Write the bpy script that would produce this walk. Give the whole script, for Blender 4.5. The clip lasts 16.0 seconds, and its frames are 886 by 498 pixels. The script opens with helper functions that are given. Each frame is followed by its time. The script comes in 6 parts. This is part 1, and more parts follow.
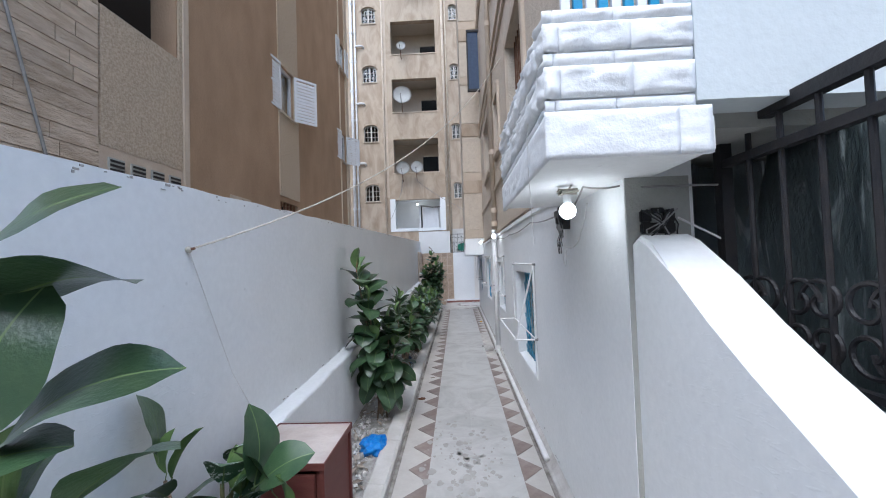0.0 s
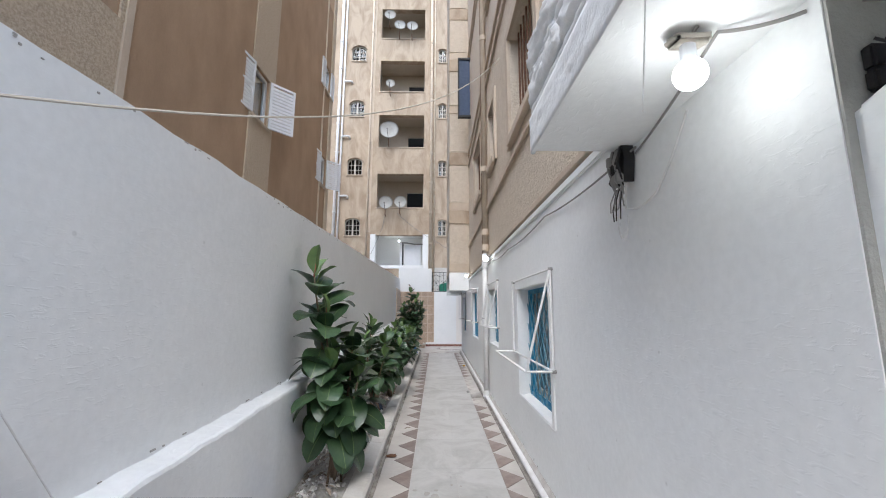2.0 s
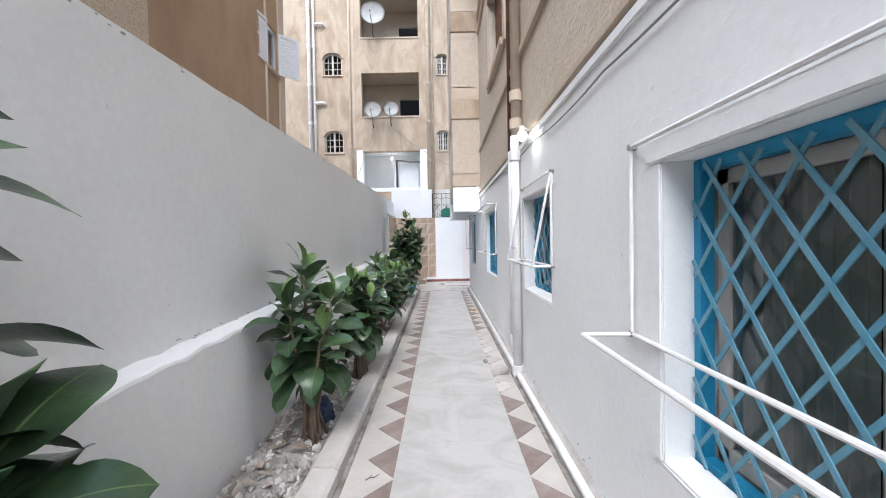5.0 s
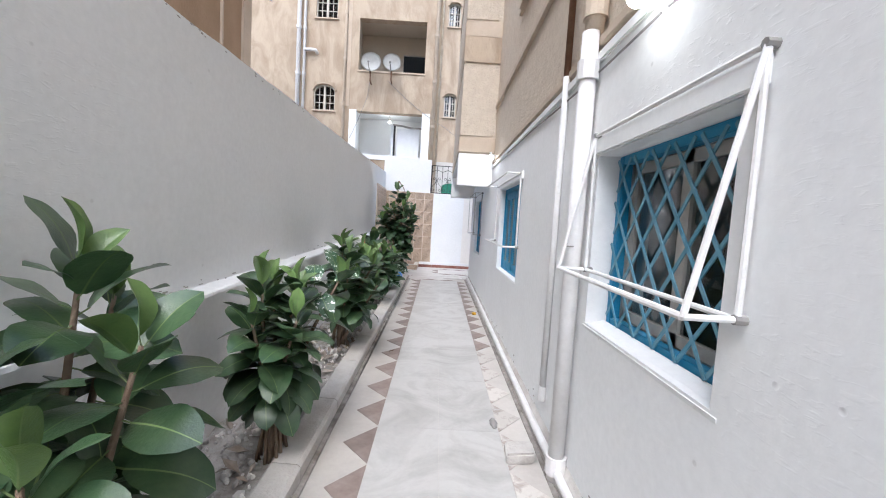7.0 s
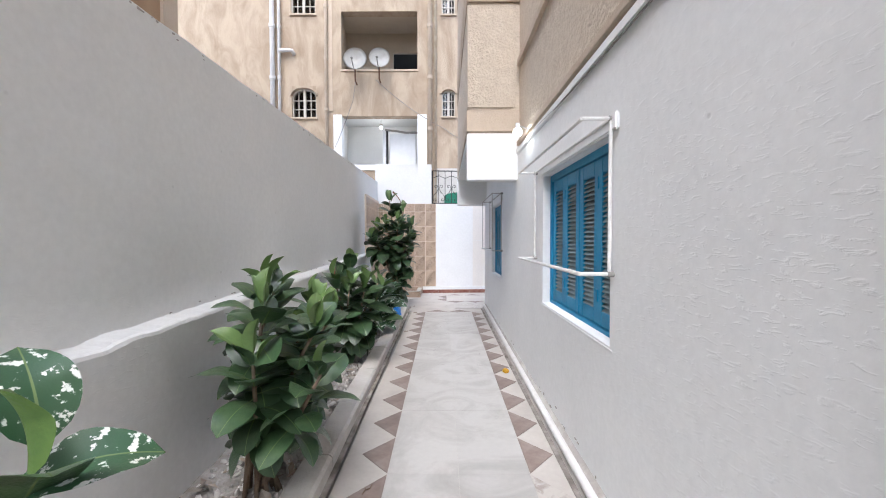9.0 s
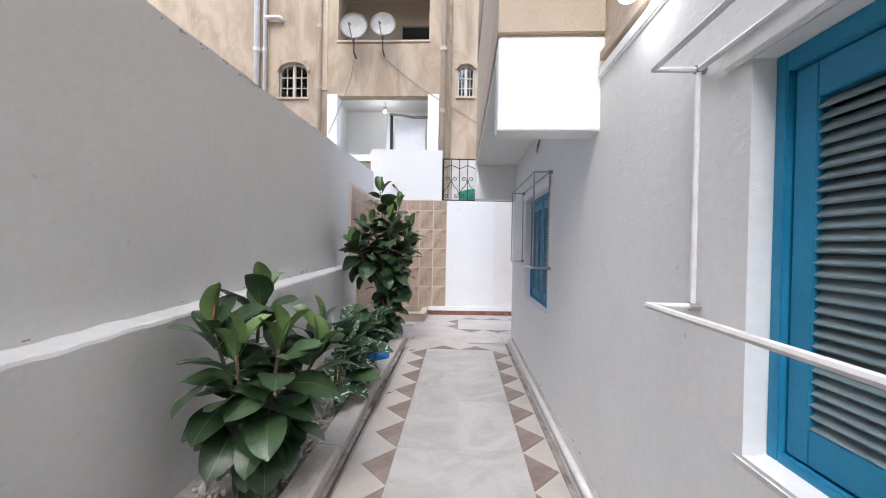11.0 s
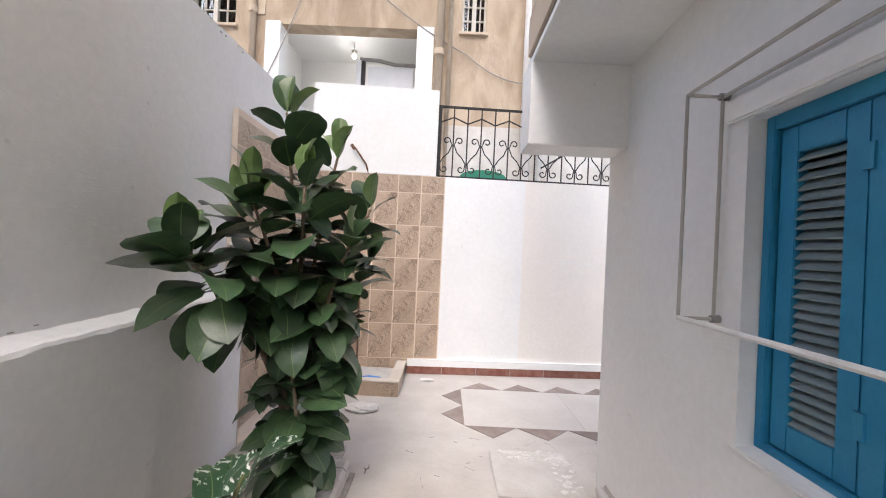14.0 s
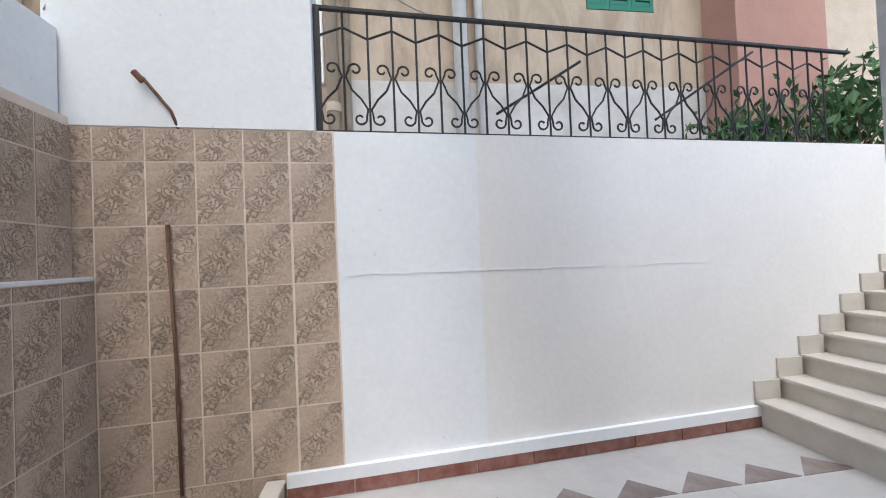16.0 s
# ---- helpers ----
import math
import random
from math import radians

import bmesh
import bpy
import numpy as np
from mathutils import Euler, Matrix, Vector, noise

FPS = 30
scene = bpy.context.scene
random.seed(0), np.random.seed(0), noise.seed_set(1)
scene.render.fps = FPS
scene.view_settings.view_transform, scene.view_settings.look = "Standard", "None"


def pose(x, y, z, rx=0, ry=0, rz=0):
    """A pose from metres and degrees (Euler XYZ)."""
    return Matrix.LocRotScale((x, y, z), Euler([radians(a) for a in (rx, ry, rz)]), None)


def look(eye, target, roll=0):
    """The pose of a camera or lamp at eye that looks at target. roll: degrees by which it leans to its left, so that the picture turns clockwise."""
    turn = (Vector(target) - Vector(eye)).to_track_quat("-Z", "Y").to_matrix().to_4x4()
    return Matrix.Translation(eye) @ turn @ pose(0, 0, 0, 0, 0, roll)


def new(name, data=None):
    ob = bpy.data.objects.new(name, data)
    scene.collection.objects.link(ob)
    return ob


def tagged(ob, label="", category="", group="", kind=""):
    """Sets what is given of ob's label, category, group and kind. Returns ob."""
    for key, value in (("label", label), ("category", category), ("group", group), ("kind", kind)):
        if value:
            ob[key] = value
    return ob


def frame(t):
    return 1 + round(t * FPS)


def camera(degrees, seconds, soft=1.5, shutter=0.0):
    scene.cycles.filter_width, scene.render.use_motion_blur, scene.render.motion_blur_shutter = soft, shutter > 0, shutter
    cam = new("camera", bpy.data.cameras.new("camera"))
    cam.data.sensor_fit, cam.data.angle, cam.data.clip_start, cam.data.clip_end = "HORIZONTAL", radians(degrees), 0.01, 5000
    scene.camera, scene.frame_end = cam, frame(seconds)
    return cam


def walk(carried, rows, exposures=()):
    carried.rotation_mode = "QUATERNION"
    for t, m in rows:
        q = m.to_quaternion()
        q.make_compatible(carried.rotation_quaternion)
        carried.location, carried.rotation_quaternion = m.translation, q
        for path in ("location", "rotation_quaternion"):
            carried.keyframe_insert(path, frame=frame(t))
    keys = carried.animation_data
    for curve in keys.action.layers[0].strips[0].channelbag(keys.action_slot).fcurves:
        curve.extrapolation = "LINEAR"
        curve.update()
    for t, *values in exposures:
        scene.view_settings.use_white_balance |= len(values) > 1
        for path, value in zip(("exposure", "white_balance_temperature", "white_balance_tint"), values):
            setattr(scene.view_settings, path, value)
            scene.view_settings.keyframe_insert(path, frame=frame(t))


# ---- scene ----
cam = camera(97.7, 16.0, soft=1.05)
EXPOSURES = [(0.0, 1.05, 5450, 6), (2.0, 1.25, 5850, 6), (4.0, 1.6, 5750, 6), (6.5, 1.76, 5750, 7), (8.0, 1.8, 5850, 8), (11.0, 1.68, 5950, 9), (12.0, 1.56, 6250, 11), (13.0, 1.68, 6600, 13), (14.0, 1.8, 6450, 11), (14.6, 1.66, 6350, 10), (16.0, 1.33, 5900, 5)]
PATH = [
    (0, (0.628, -3.008, 1.879), (0.55, -1.011, 1.945), -1.9),
    (0.5, (0.581, -2.728, 1.808), (0.628, -0.733, 1.95), 0.0),
    (1, (0.499, -2.459, 1.731), (0.62, -0.469, 1.885), -1.1),
    (1.5, (0.543, -2.21, 1.58), (0.512, -0.216, 1.737), -0.3),
    (2, (0.525, -1.933, 1.492), (0.552, 0.042, 1.806), 0.2),
    (2.5, (0.595, -1.536, 1.393), (0.6, 0.438, 1.714), 0.4),
    (3, (0.619, -1.076, 1.331), (0.658, 0.913, 1.538), 0.4),
    (3.5, (0.583, -0.556, 1.354), (0.681, 1.44, 1.443), 0.2),
    (4, (0.622, -0.009, 1.362), (0.672, 1.99, 1.36), -2.3),
    (4.2, (0.634, 0.219, 1.379), (0.675, 2.218, 1.411), -0.7),
    (6.3, (0.56, 2.169, 1.48), (0.497, 4.159, 1.29), -2.3),
    (6.5, (0.63, 2.384, 1.469), (0.581, 4.375, 1.283), -1.1),
    (7, (0.624, 2.828, 1.455), (0.648, 4.823, 1.312), 3.4),
    (7.5, (0.616, 3.425, 1.479), (0.667, 5.42, 1.35), 0.8),
    (8, (0.652, 3.906, 1.433), (0.656, 5.905, 1.378), 0.6),
    (8.5, (0.649, 4.367, 1.421), (0.703, 6.366, 1.443), 1.8),
    (8.7, (0.632, 4.562, 1.417), (0.621, 6.561, 1.361), -0.1),
    (10.8, (0.585, 6.836, 1.381), (0.571, 8.836, 1.336), 0.8),
    (11, (0.673, 7.041, 1.418), (0.581, 9.039, 1.393), 1.0),
    (11.5, (0.62, 7.577, 1.444), (0.556, 9.576, 1.449), 0.9),
    (12, (0.6, 8.139, 1.415), (0.465, 10.135, 1.431), -1.0),
    (12.5, (0.567, 8.697, 1.42), (0.491, 10.696, 1.438), -0.7),
    (13, (0.497, 9.198, 1.492), (0.441, 11.196, 1.416), -2.4),
    (13.5, (0.521, 9.779, 1.471), (0.439, 11.777, 1.41), -1.5),
    (14, (0.423, 10.304, 1.432), (0.41, 12.304, 1.441), 2.7),
    (14.5, (0.341, 10.806, 1.486), (0.38, 12.804, 1.425), -1.0),
    (15, (0.415, 11.284, 1.508), (0.405, 13.283, 1.564), -0.2),
    (15.5, (0.507, 11.752, 1.474), (0.703, 13.742, 1.535), -1.4),
    (16, (0.693, 12.269, 1.46), (0.981, 14.248, 1.497), -2.4),
]
walk(cam, [(t, look(eye, target, roll)) for t, eye, target, roll in PATH], EXPOSURES)

# ---- world and light ----
world = bpy.data.worlds.new("overcast")
scene.world = world
world.use_nodes = True
wn = world.node_tree.nodes
sky = wn.new("ShaderNodeTexSky")
sky.sky_type, sky.sun_disc = "NISHITA", False
sky.sun_elevation, sky.sun_rotation = radians(57), radians(193)
sky.air_density, sky.dust_density, sky.ozone_density = 1.0, 3.0, 1.0
wn["Background"].inputs["Strength"].default_value = 0.15
world.node_tree.links.new(sky.outputs["Color"], wn["Background"].inputs["Color"])
sun = new("sun", bpy.data.lights.new("sun", "SUN"))
sun.data.energy, sun.data.angle, sun.data.color = 1.15, radians(70), (1.0, 0.97, 0.94)
sun.matrix_world = look((-3.0, -12.5, 20.0), (0, 0, 0))


# ---- materials ----
def mat(name, color, color2=None, rough=0.75, scale=3.0, fine=60.0, bump=0.15, mix=0.5, metal=0.0, stretch=(1, 1, 1), spec=0.3, island=0.0, rnd=0.0, contrast=(0.35, 0.7), distort=0.0):
    m = bpy.data.materials.new(name)
    m.use_nodes = True
    nt = m.node_tree
    N, L = nt.nodes.new, nt.links.new
    b = nt.nodes["Principled BSDF"]
    b.inputs["Roughness"].default_value, b.inputs["Metallic"].default_value = rough, metal
    b.inputs["Specular IOR Level"].default_value = spec
    tc, mp = N("ShaderNodeTexCoord"), N("ShaderNodeMapping")
    mp.inputs["Scale"].default_value = stretch
    L(tc.outputs["Object"], mp.inputs["Vector"])
    n1, n2 = N("ShaderNodeTexNoise"), N("ShaderNodeTexNoise")
    for n, sc, d in ((n1, scale, 6), (n2, fine, 3)):
        n.inputs["Scale"].default_value, n.inputs["Detail"].default_value = sc, d
        n.inputs["Roughness"].default_value = 0.6
        L(mp.outputs["Vector"], n.inputs["Vector"])
    n1.inputs["Distortion"].default_value = distort
    ramp = N("ShaderNodeMapRange")
    ramp.inputs["From Min"].default_value, ramp.inputs["From Max"].default_value = contrast
    L(n1.outputs["Fac"], ramp.inputs["Value"])
    c = N("ShaderNodeMix")
    c.data_type = "RGBA"
    c2 = color2 or tuple(v * 0.85 for v in color)
    c.inputs["A"].default_value, c.inputs["B"].default_value = (*color, 1), (*c2, 1)
    fac = N("ShaderNodeMath")
    fac.operation = "MULTIPLY"
    fac.inputs[1].default_value = mix
    L(ramp.outputs["Result"], fac.inputs[0])
    L(fac.outputs[0], c.inputs["Factor"])
    out = c.outputs["Result"]
    v = N("ShaderNodeHueSaturation")
    sp = N("ShaderNodeMapRange")
    sp.inputs["To Min"].default_value, sp.inputs["To Max"].default_value = 0.93, 1.07
    L(n2.outputs["Fac"], sp.inputs["Value"])
    last = sp.outputs["Result"]
    for amount, node, socket in ((rnd, "ShaderNodeObjectInfo", "Random"), (island, "ShaderNodeNewGeometry", "Random Per Island")):
        if amount:
            src, r, mul = N(node), N("ShaderNodeMapRange"), N("ShaderNodeMath")
            r.inputs["To Min"].default_value, r.inputs["To Max"].default_value = 1 - amount, 1 + amount
            mul.operation = "MULTIPLY"
            L(src.outputs[socket], r.inputs["Value"])
            L(r.outputs["Result"], mul.inputs[0])
            L(last, mul.inputs[1])
            last = mul.outputs[0]
    L(last, v.inputs["Value"])
    L(out, v.inputs["Color"])
    L(v.outputs["Color"], b.inputs["Base Color"])
    if bump:
        add, bp = N("ShaderNodeMath"), N("ShaderNodeBump")
        add.operation = "ADD"
        L(n1.outputs["Fac"], add.inputs[0])
        L(n2.outputs["Fac"], add.inputs[1])
        bp.inputs["Strength"].default_value, bp.inputs["Distance"].default_value = bump, 0.02
        L(add.outputs[0], bp.inputs["Height"])
        L(bp.outputs["Normal"], b.inputs["Normal"])
    return m


def plaster(name, color, color2, ridge, speck):
    """Painted plaster: soft patches, sparse trowel ridges lying along the wall, a few pits and smears."""
    m = mat(name, color, color2, 0.82, 1.7, 26, 0.03, 0.6)
    nt = m.node_tree
    N, L = nt.nodes.new, nt.links.new
    b = nt.nodes["Principled BSDF"]
    tc, mp = N("ShaderNodeTexCoord"), N("ShaderNodeMapping")
    mp.inputs["Scale"].default_value = (1, 0.45, 1.5)
    mp.inputs["Rotation"].default_value = (0.25, 0, 0)
    L(tc.outputs["Object"], mp.inputs["Vector"])
    flakes, where, pits = N("ShaderNodeTexNoise"), N("ShaderNodeTexNoise"), N("ShaderNodeTexVoronoi")
    for n, sc, d in ((flakes, 44, 6), (where, 1.1, 2)):
        n.inputs["Scale"].default_value, n.inputs["Detail"].default_value = sc, d
        L(mp.outputs["Vector"], n.inputs["Vector"])
    flakes.inputs["Distortion"].default_value = 0.8
    pits.inputs["Scale"].default_value = 5.0
    L(tc.outputs["Object"], pits.inputs["Vector"])
    r1, r2, r3 = N("ShaderNodeMapRange"), N("ShaderNodeMapRange"), N("ShaderNodeMapRange")
    for r, src, a, c, lo, hi in ((r1, flakes.outputs["Fac"], 0.56, 0.68, 0, 1), (r2, where.outputs["Fac"], 0.40, 0.62, 0.1, 1), (r3, pits.outputs["Distance"], 0.03, 0.06, 1, 0)):
        r.inputs["From Min"].default_value, r.inputs["From Max"].default_value = a, c
        r.inputs["To Min"].default_value, r.inputs["To Max"].default_value = lo, hi
        L(src, r.inputs["Value"])
    mul, sub_ = N("ShaderNodeMath"), N("ShaderNodeMath")
    mul.operation, sub_.operation = "MULTIPLY", "SUBTRACT"
    L(r1.outputs["Result"], mul.inputs[0])
    L(r2.outputs["Result"], mul.inputs[1])
    L(mul.outputs[0], sub_.inputs[0])
    L(r3.outputs["Result"], sub_.inputs[1])
    bp = N("ShaderNodeBump")
    bp.inputs["Strength"].default_value, bp.inputs["Distance"].default_value = ridge, 0.012
    L(sub_.outputs[0], bp.inputs["Height"])
    old = [n for n in nt.nodes if n.type == "BUMP" and n != bp][0]
    L(old.outputs["Normal"], bp.inputs["Normal"])
    L(bp.outputs["Normal"], b.inputs["Normal"])
    # grey scuffs in the pits
    c = N("ShaderNodeMix")
    c.data_type = "RGBA"
    c.inputs["B"].default_value = (0.45, 0.44, 0.42, 1)
    base = b.inputs["Base Color"].links[0].from_socket
    f = N("ShaderNodeMath")
    f.operation = "MULTIPLY"
    f.inputs[1].default_value = speck
    L(r3.outputs["Result"], f.inputs[0])
    L(f.outputs[0], c.inputs["Factor"])
    L(base, c.inputs["A"])
    L(c.outputs["Result"], b.inputs["Base Color"])
    return m


M_WHITE = plaster("white_plaster", (0.83, 0.83, 0.82), (0.77, 0.77, 0.76), 0.14, 0.25)
M_ROUGHWHITE = plaster("rough_white_plaster", (0.82, 0.82, 0.81), (0.75, 0.75, 0.74), 0.2, 0.35)
M_BEIGE = mat("beige_plaster", (0.47, 0.38, 0.285), (0.29, 0.215, 0.15), 0.85, 2.2, 30, 0.5, 0.85, stretch=(1, 1, 0.4), contrast=(0.42, 0.7), distort=0.8)
M_ROUGHCAST = mat("roughcast_render", (0.56, 0.49, 0.39), (0.38, 0.30, 0.22), 0.9, 2.4, 30, 0.7, 0.9, contrast=(0.38, 0.68), distort=0.7)
M_BROWN = mat("brown_render", (0.41, 0.285, 0.185), (0.30, 0.20, 0.125), 0.85, 1.6, 45, 0.5, 0.8, stretch=(1, 1, 0.5))
M_STONE = mat("rock_faced_stone", (0.60, 0.50, 0.39), (0.40, 0.31, 0.22), 0.9, 6, 34, 1.0, 0.85, stretch=(1, 0.6, 2.4), rnd=0.1, contrast=(0.38, 0.66))
M_PEBBLE = mat("pebble_dash", (0.60, 0.50, 0.375), (0.42, 0.33, 0.235), 0.9, 34, 70, 1.0, 0.85, contrast=(0.38, 0.64))
M_COURT = mat("cream_court_slab", (0.55, 0.52, 0.48), (0.44, 0.41, 0.375), 0.45, 2.0, 22, 0.05, 0.75, spec=0.4, rnd=0.04)
M_CREAMWALL = plaster("cream_white_paint", (0.82, 0.785, 0.735), (0.77, 0.735, 0.69), 0.06, 0.15)
M_SLAB = mat("pale_marble_tile", (0.46, 0.45, 0.43), (0.30, 0.285, 0.265), 0.45, 2.0, 22, 0.05, 0.75, spec=0.4, rnd=0.05, contrast=(0.42, 0.72), distort=1.6)
M_TRI = mat("brown_marble_triangle", (0.19, 0.145, 0.125), (0.33, 0.275, 0.245), 0.5, 6, 40, 0.05, 0.8, rnd=0.12)
M_TRIWORN = mat("worn_marble_triangle", (0.53, 0.50, 0.46), (0.33, 0.28, 0.25), 0.6, 9, 40, 0.08, 0.85, rnd=0.1, contrast=(0.5, 0.62), distort=0.6)
M_GROUT2 = mat("pale_tile_grout", (0.76, 0.65, 0.54), (0.66, 0.55, 0.45), 0.8, 6, 50, 0.1, 0.6)
M_GROUT = mat("grey_grout", (0.42, 0.40, 0.37), (0.30, 0.28, 0.26), 0.9, 6, 60, 0.3, 0.8)
M_CONC = mat("kerb_cement", (0.55, 0.53, 0.50), (0.34, 0.31, 0.28), 0.85, 5, 60, 0.4, 0.8)
M_SOIL = mat("dry_soil", (0.30, 0.27, 0.24), (0.55, 0.53, 0.50), 0.95, 7, 50, 0.9, 0.9)
# near-black colour stands in for the shade of unlit rooms, gaps and the entrance
M_UNLIT = mat("unlit_interior_black", (0.03, 0.028, 0.026), None, 0.8, 3, 30, 0.1)
M_BLUE = mat("blue_paint", (0.025, 0.22, 0.40), (0.04, 0.28, 0.46), 0.45, 6, 60, 0.12, 0.7)
M_RACK = mat("white_painted_steel", (0.78, 0.78, 0.77), (0.55, 0.50, 0.45), 0.5, 14, 80, 0.1, 0.5)
M_PIPE = mat("painted_pipe", (0.74, 0.73, 0.72), (0.55, 0.52, 0.49), 0.5, 7, 40, 0.1, 0.5)
M_BLACK = mat("black_iron", (0.02, 0.02, 0.022), (0.05, 0.04, 0.035), 0.5, 12, 60, 0.15, 0.5)


def embossed_tile():
    """Glazed beige tile with a moulded spray running up its diagonal ; each tile's own middle is the origin."""
    m = mat("beige_wall_tile", (0.57, 0.445, 0.335), (0.46, 0.345, 0.25), 0.32, 9, 40, 0.15, 0.8, rnd=0.08, spec=0.45)
    nt = m.node_tree
    N, L = nt.nodes.new, nt.links.new
    b = nt.nodes["Principled BSDF"]

    def calc(op, a, c=0.0):
        n = N("ShaderNodeMath")
        n.operation = op
        for k, v in enumerate((a, c)):
            if isinstance(v, (int, float)):
                n.inputs[k].default_value = v
            else:
                L(v, n.inputs[k])
        return n.outputs[0]

    tc, sep, nz = N("ShaderNodeTexCoord"), N("ShaderNodeSeparateXYZ"), N("ShaderNodeTexNoise")
    L(tc.outputs["Object"], sep.inputs[0])
    x, z = sep.outputs["X"], calc("MULTIPLY", sep.outputs["Z"], 0.72)
    across = calc("MULTIPLY", calc("ADD", x, z), 0.7071)
    band = calc("POWER", 2.718, calc("MULTIPLY", calc("MULTIPLY", across, across), -190.0))
    nz.inputs["Scale"].default_value, nz.inputs["Detail"].default_value, nz.inputs["Distortion"].default_value = 21, 5, 3.0
    L(tc.outputs["Object"], nz.inputs["Vector"])
    r = N("ShaderNodeMapRange")
    r.inputs["From Min"].default_value, r.inputs["From Max"].default_value = 0.48, 0.58
    L(nz.outputs["Fac"], r.inputs["Value"])
    spray = calc("MULTIPLY", r.outputs["Result"], calc("ADD", calc("MULTIPLY", band, 0.85), 0.12))
    bp = N("ShaderNodeBump")
    bp.inputs["Strength"].default_value, bp.inputs["Distance"].default_value = 1.0, 0.012
    L(spray, bp.inputs["Height"])
    L(bp.outputs["Normal"], b.inputs["Normal"])
    c = N("ShaderNodeMix")
    c.data_type = "RGBA"
    c.inputs["B"].default_value = (0.20, 0.125, 0.08, 1)
    base = b.inputs["Base Color"].links[0].from_socket
    L(calc("MULTIPLY", spray, 0.6), c.inputs["Factor"])
    L(base, c.inputs["A"])
    L(c.outputs["Result"], b.inputs["Base Color"])
    return m


M_TILE = embossed_tile()
M_RED = mat("red_marble_skirting", (0.20, 0.075, 0.055), (0.36, 0.20, 0.16), 0.4, 12, 60, 0.05, 0.7, rnd=0.15)
M_STEP = mat("cream_stone_step", (0.60, 0.55, 0.47), (0.48, 0.43, 0.36), 0.6, 5, 50, 0.1, 0.6)


# ---- building helpers ----
def link(name, bm, material, parent=None, label="", smooth=False):
    me = bpy.data.meshes.new(name)
    bmesh.ops.recalc_face_normals(bm, faces=bm.faces)
    if smooth:
        for f in bm.faces:
            f.smooth = True
    bm.to_mesh(me)
    bm.free()
    me.materials.append(material)
    ob = new(name, me)
    if parent:
        ob.parent = parent
    if label:
        ob["label"] = label
    return ob


def part(name, bm, material, parent, label="", smooth=False):
    return link(name, bm, material, parent, label, smooth)


def structure(name, bm, material, label="", category="", smooth=False):
    return tagged(link(name, bm, material, None, "", smooth), label, category, "", "structure")


def empty(name, label, category, x=0, y=0, z=0, group=""):
    ob = new(name)
    ob.location = (x, y, z)
    return tagged(ob, label, category, group)


def box(bm, x0, x1, y0, y1, z0, z1):
    v = [bm.verts.new((x, y, z)) for x in (x0, x1) for y in (y0, y1) for z in (z0, z1)]
    for f in ((0, 1, 3, 2), (4, 6, 7, 5), (0, 4, 5, 1), (2, 3, 7, 6), (0, 2, 6, 4), (1, 5, 7, 3)):
        bm.faces.new([v[i] for i in f])
    return v


def boxes(*dims, bevel=0.0):
    bm = bmesh.new()
    for d in dims:
        box(bm, *d)
    if bevel:
        bmesh.ops.bevel(bm, geom=bm.edges[:], offset=bevel, segments=2, affect="EDGES")
    return bm


def prism(outline, lo, hi, axis):
    """An outline of (a, b) pairs pushed along an axis from lo to hi."""
    bm = bmesh.new()
    put = {"x": lambda a, b, c: (c, a, b), "y": lambda a, b, c: (a, c, b), "z": lambda a, b, c: (a, b, c)}[axis]
    rings = [[bm.verts.new(put(a, b, c)) for a, b in outline] for c in (lo, hi)]
    n = len(outline)
    bm.faces.new(rings[0])
    bm.faces.new(rings[1][::-1])
    for i in range(n):
        bm.faces.new((rings[0][i], rings[0][(i + 1) % n], rings[1][(i + 1) % n], rings[1][i]))
    return bm


def pierced(axis, lo, hi, u0, u1, z0, z1, holes, fine=0.0):
    """A wall from lo to hi across the axis, from u0 to u1 and z0 to z1, with rectangular holes (u0, u1, z0, z1) through it."""
    us = sorted({u0, u1, *[min(max(h[i], u0), u1) for h in holes for i in (0, 1)]})
    zs = sorted({z0, z1, *[min(max(h[i], z0), z1) for h in holes for i in (2, 3)]})
    solid = lambda i, j: 0 <= i < len(us) - 1 and 0 <= j < len(zs) - 1 and not any(
        h[0] < (us[i] + us[i + 1]) / 2 < h[1] and h[2] < (zs[j] + zs[j + 1]) / 2 < h[3] for h in holes)
    bm = bmesh.new()
    cache = {}

    def v(d, u, z):
        key = (d, u, z)
        if key not in cache:
            cache[key] = bm.verts.new((d, u, z) if axis == "x" else (u, d, z))
        return cache[key]

    for i in range(len(us) - 1):
        for j in range(len(zs) - 1):
            if not solid(i, j):
                continue
            a, b, c, d = us[i], us[i + 1], zs[j], zs[j + 1]
            for w in (lo, hi):
                bm.faces.new((v(w, a, c), v(w, b, c), v(w, b, d), v(w, a, d)))
            for di, dj, p, q in ((-1, 0, (a, c), (a, d)), (1, 0, (b, c), (b, d)), (0, -1, (a, c), (b, c)), (0, 1, (a, d), (b, d))):
                if not solid(i + di, j + dj):
                    bm.faces.new((v(lo, *p), v(lo, *q), v(hi, *q), v(hi, *p)))
    return bm


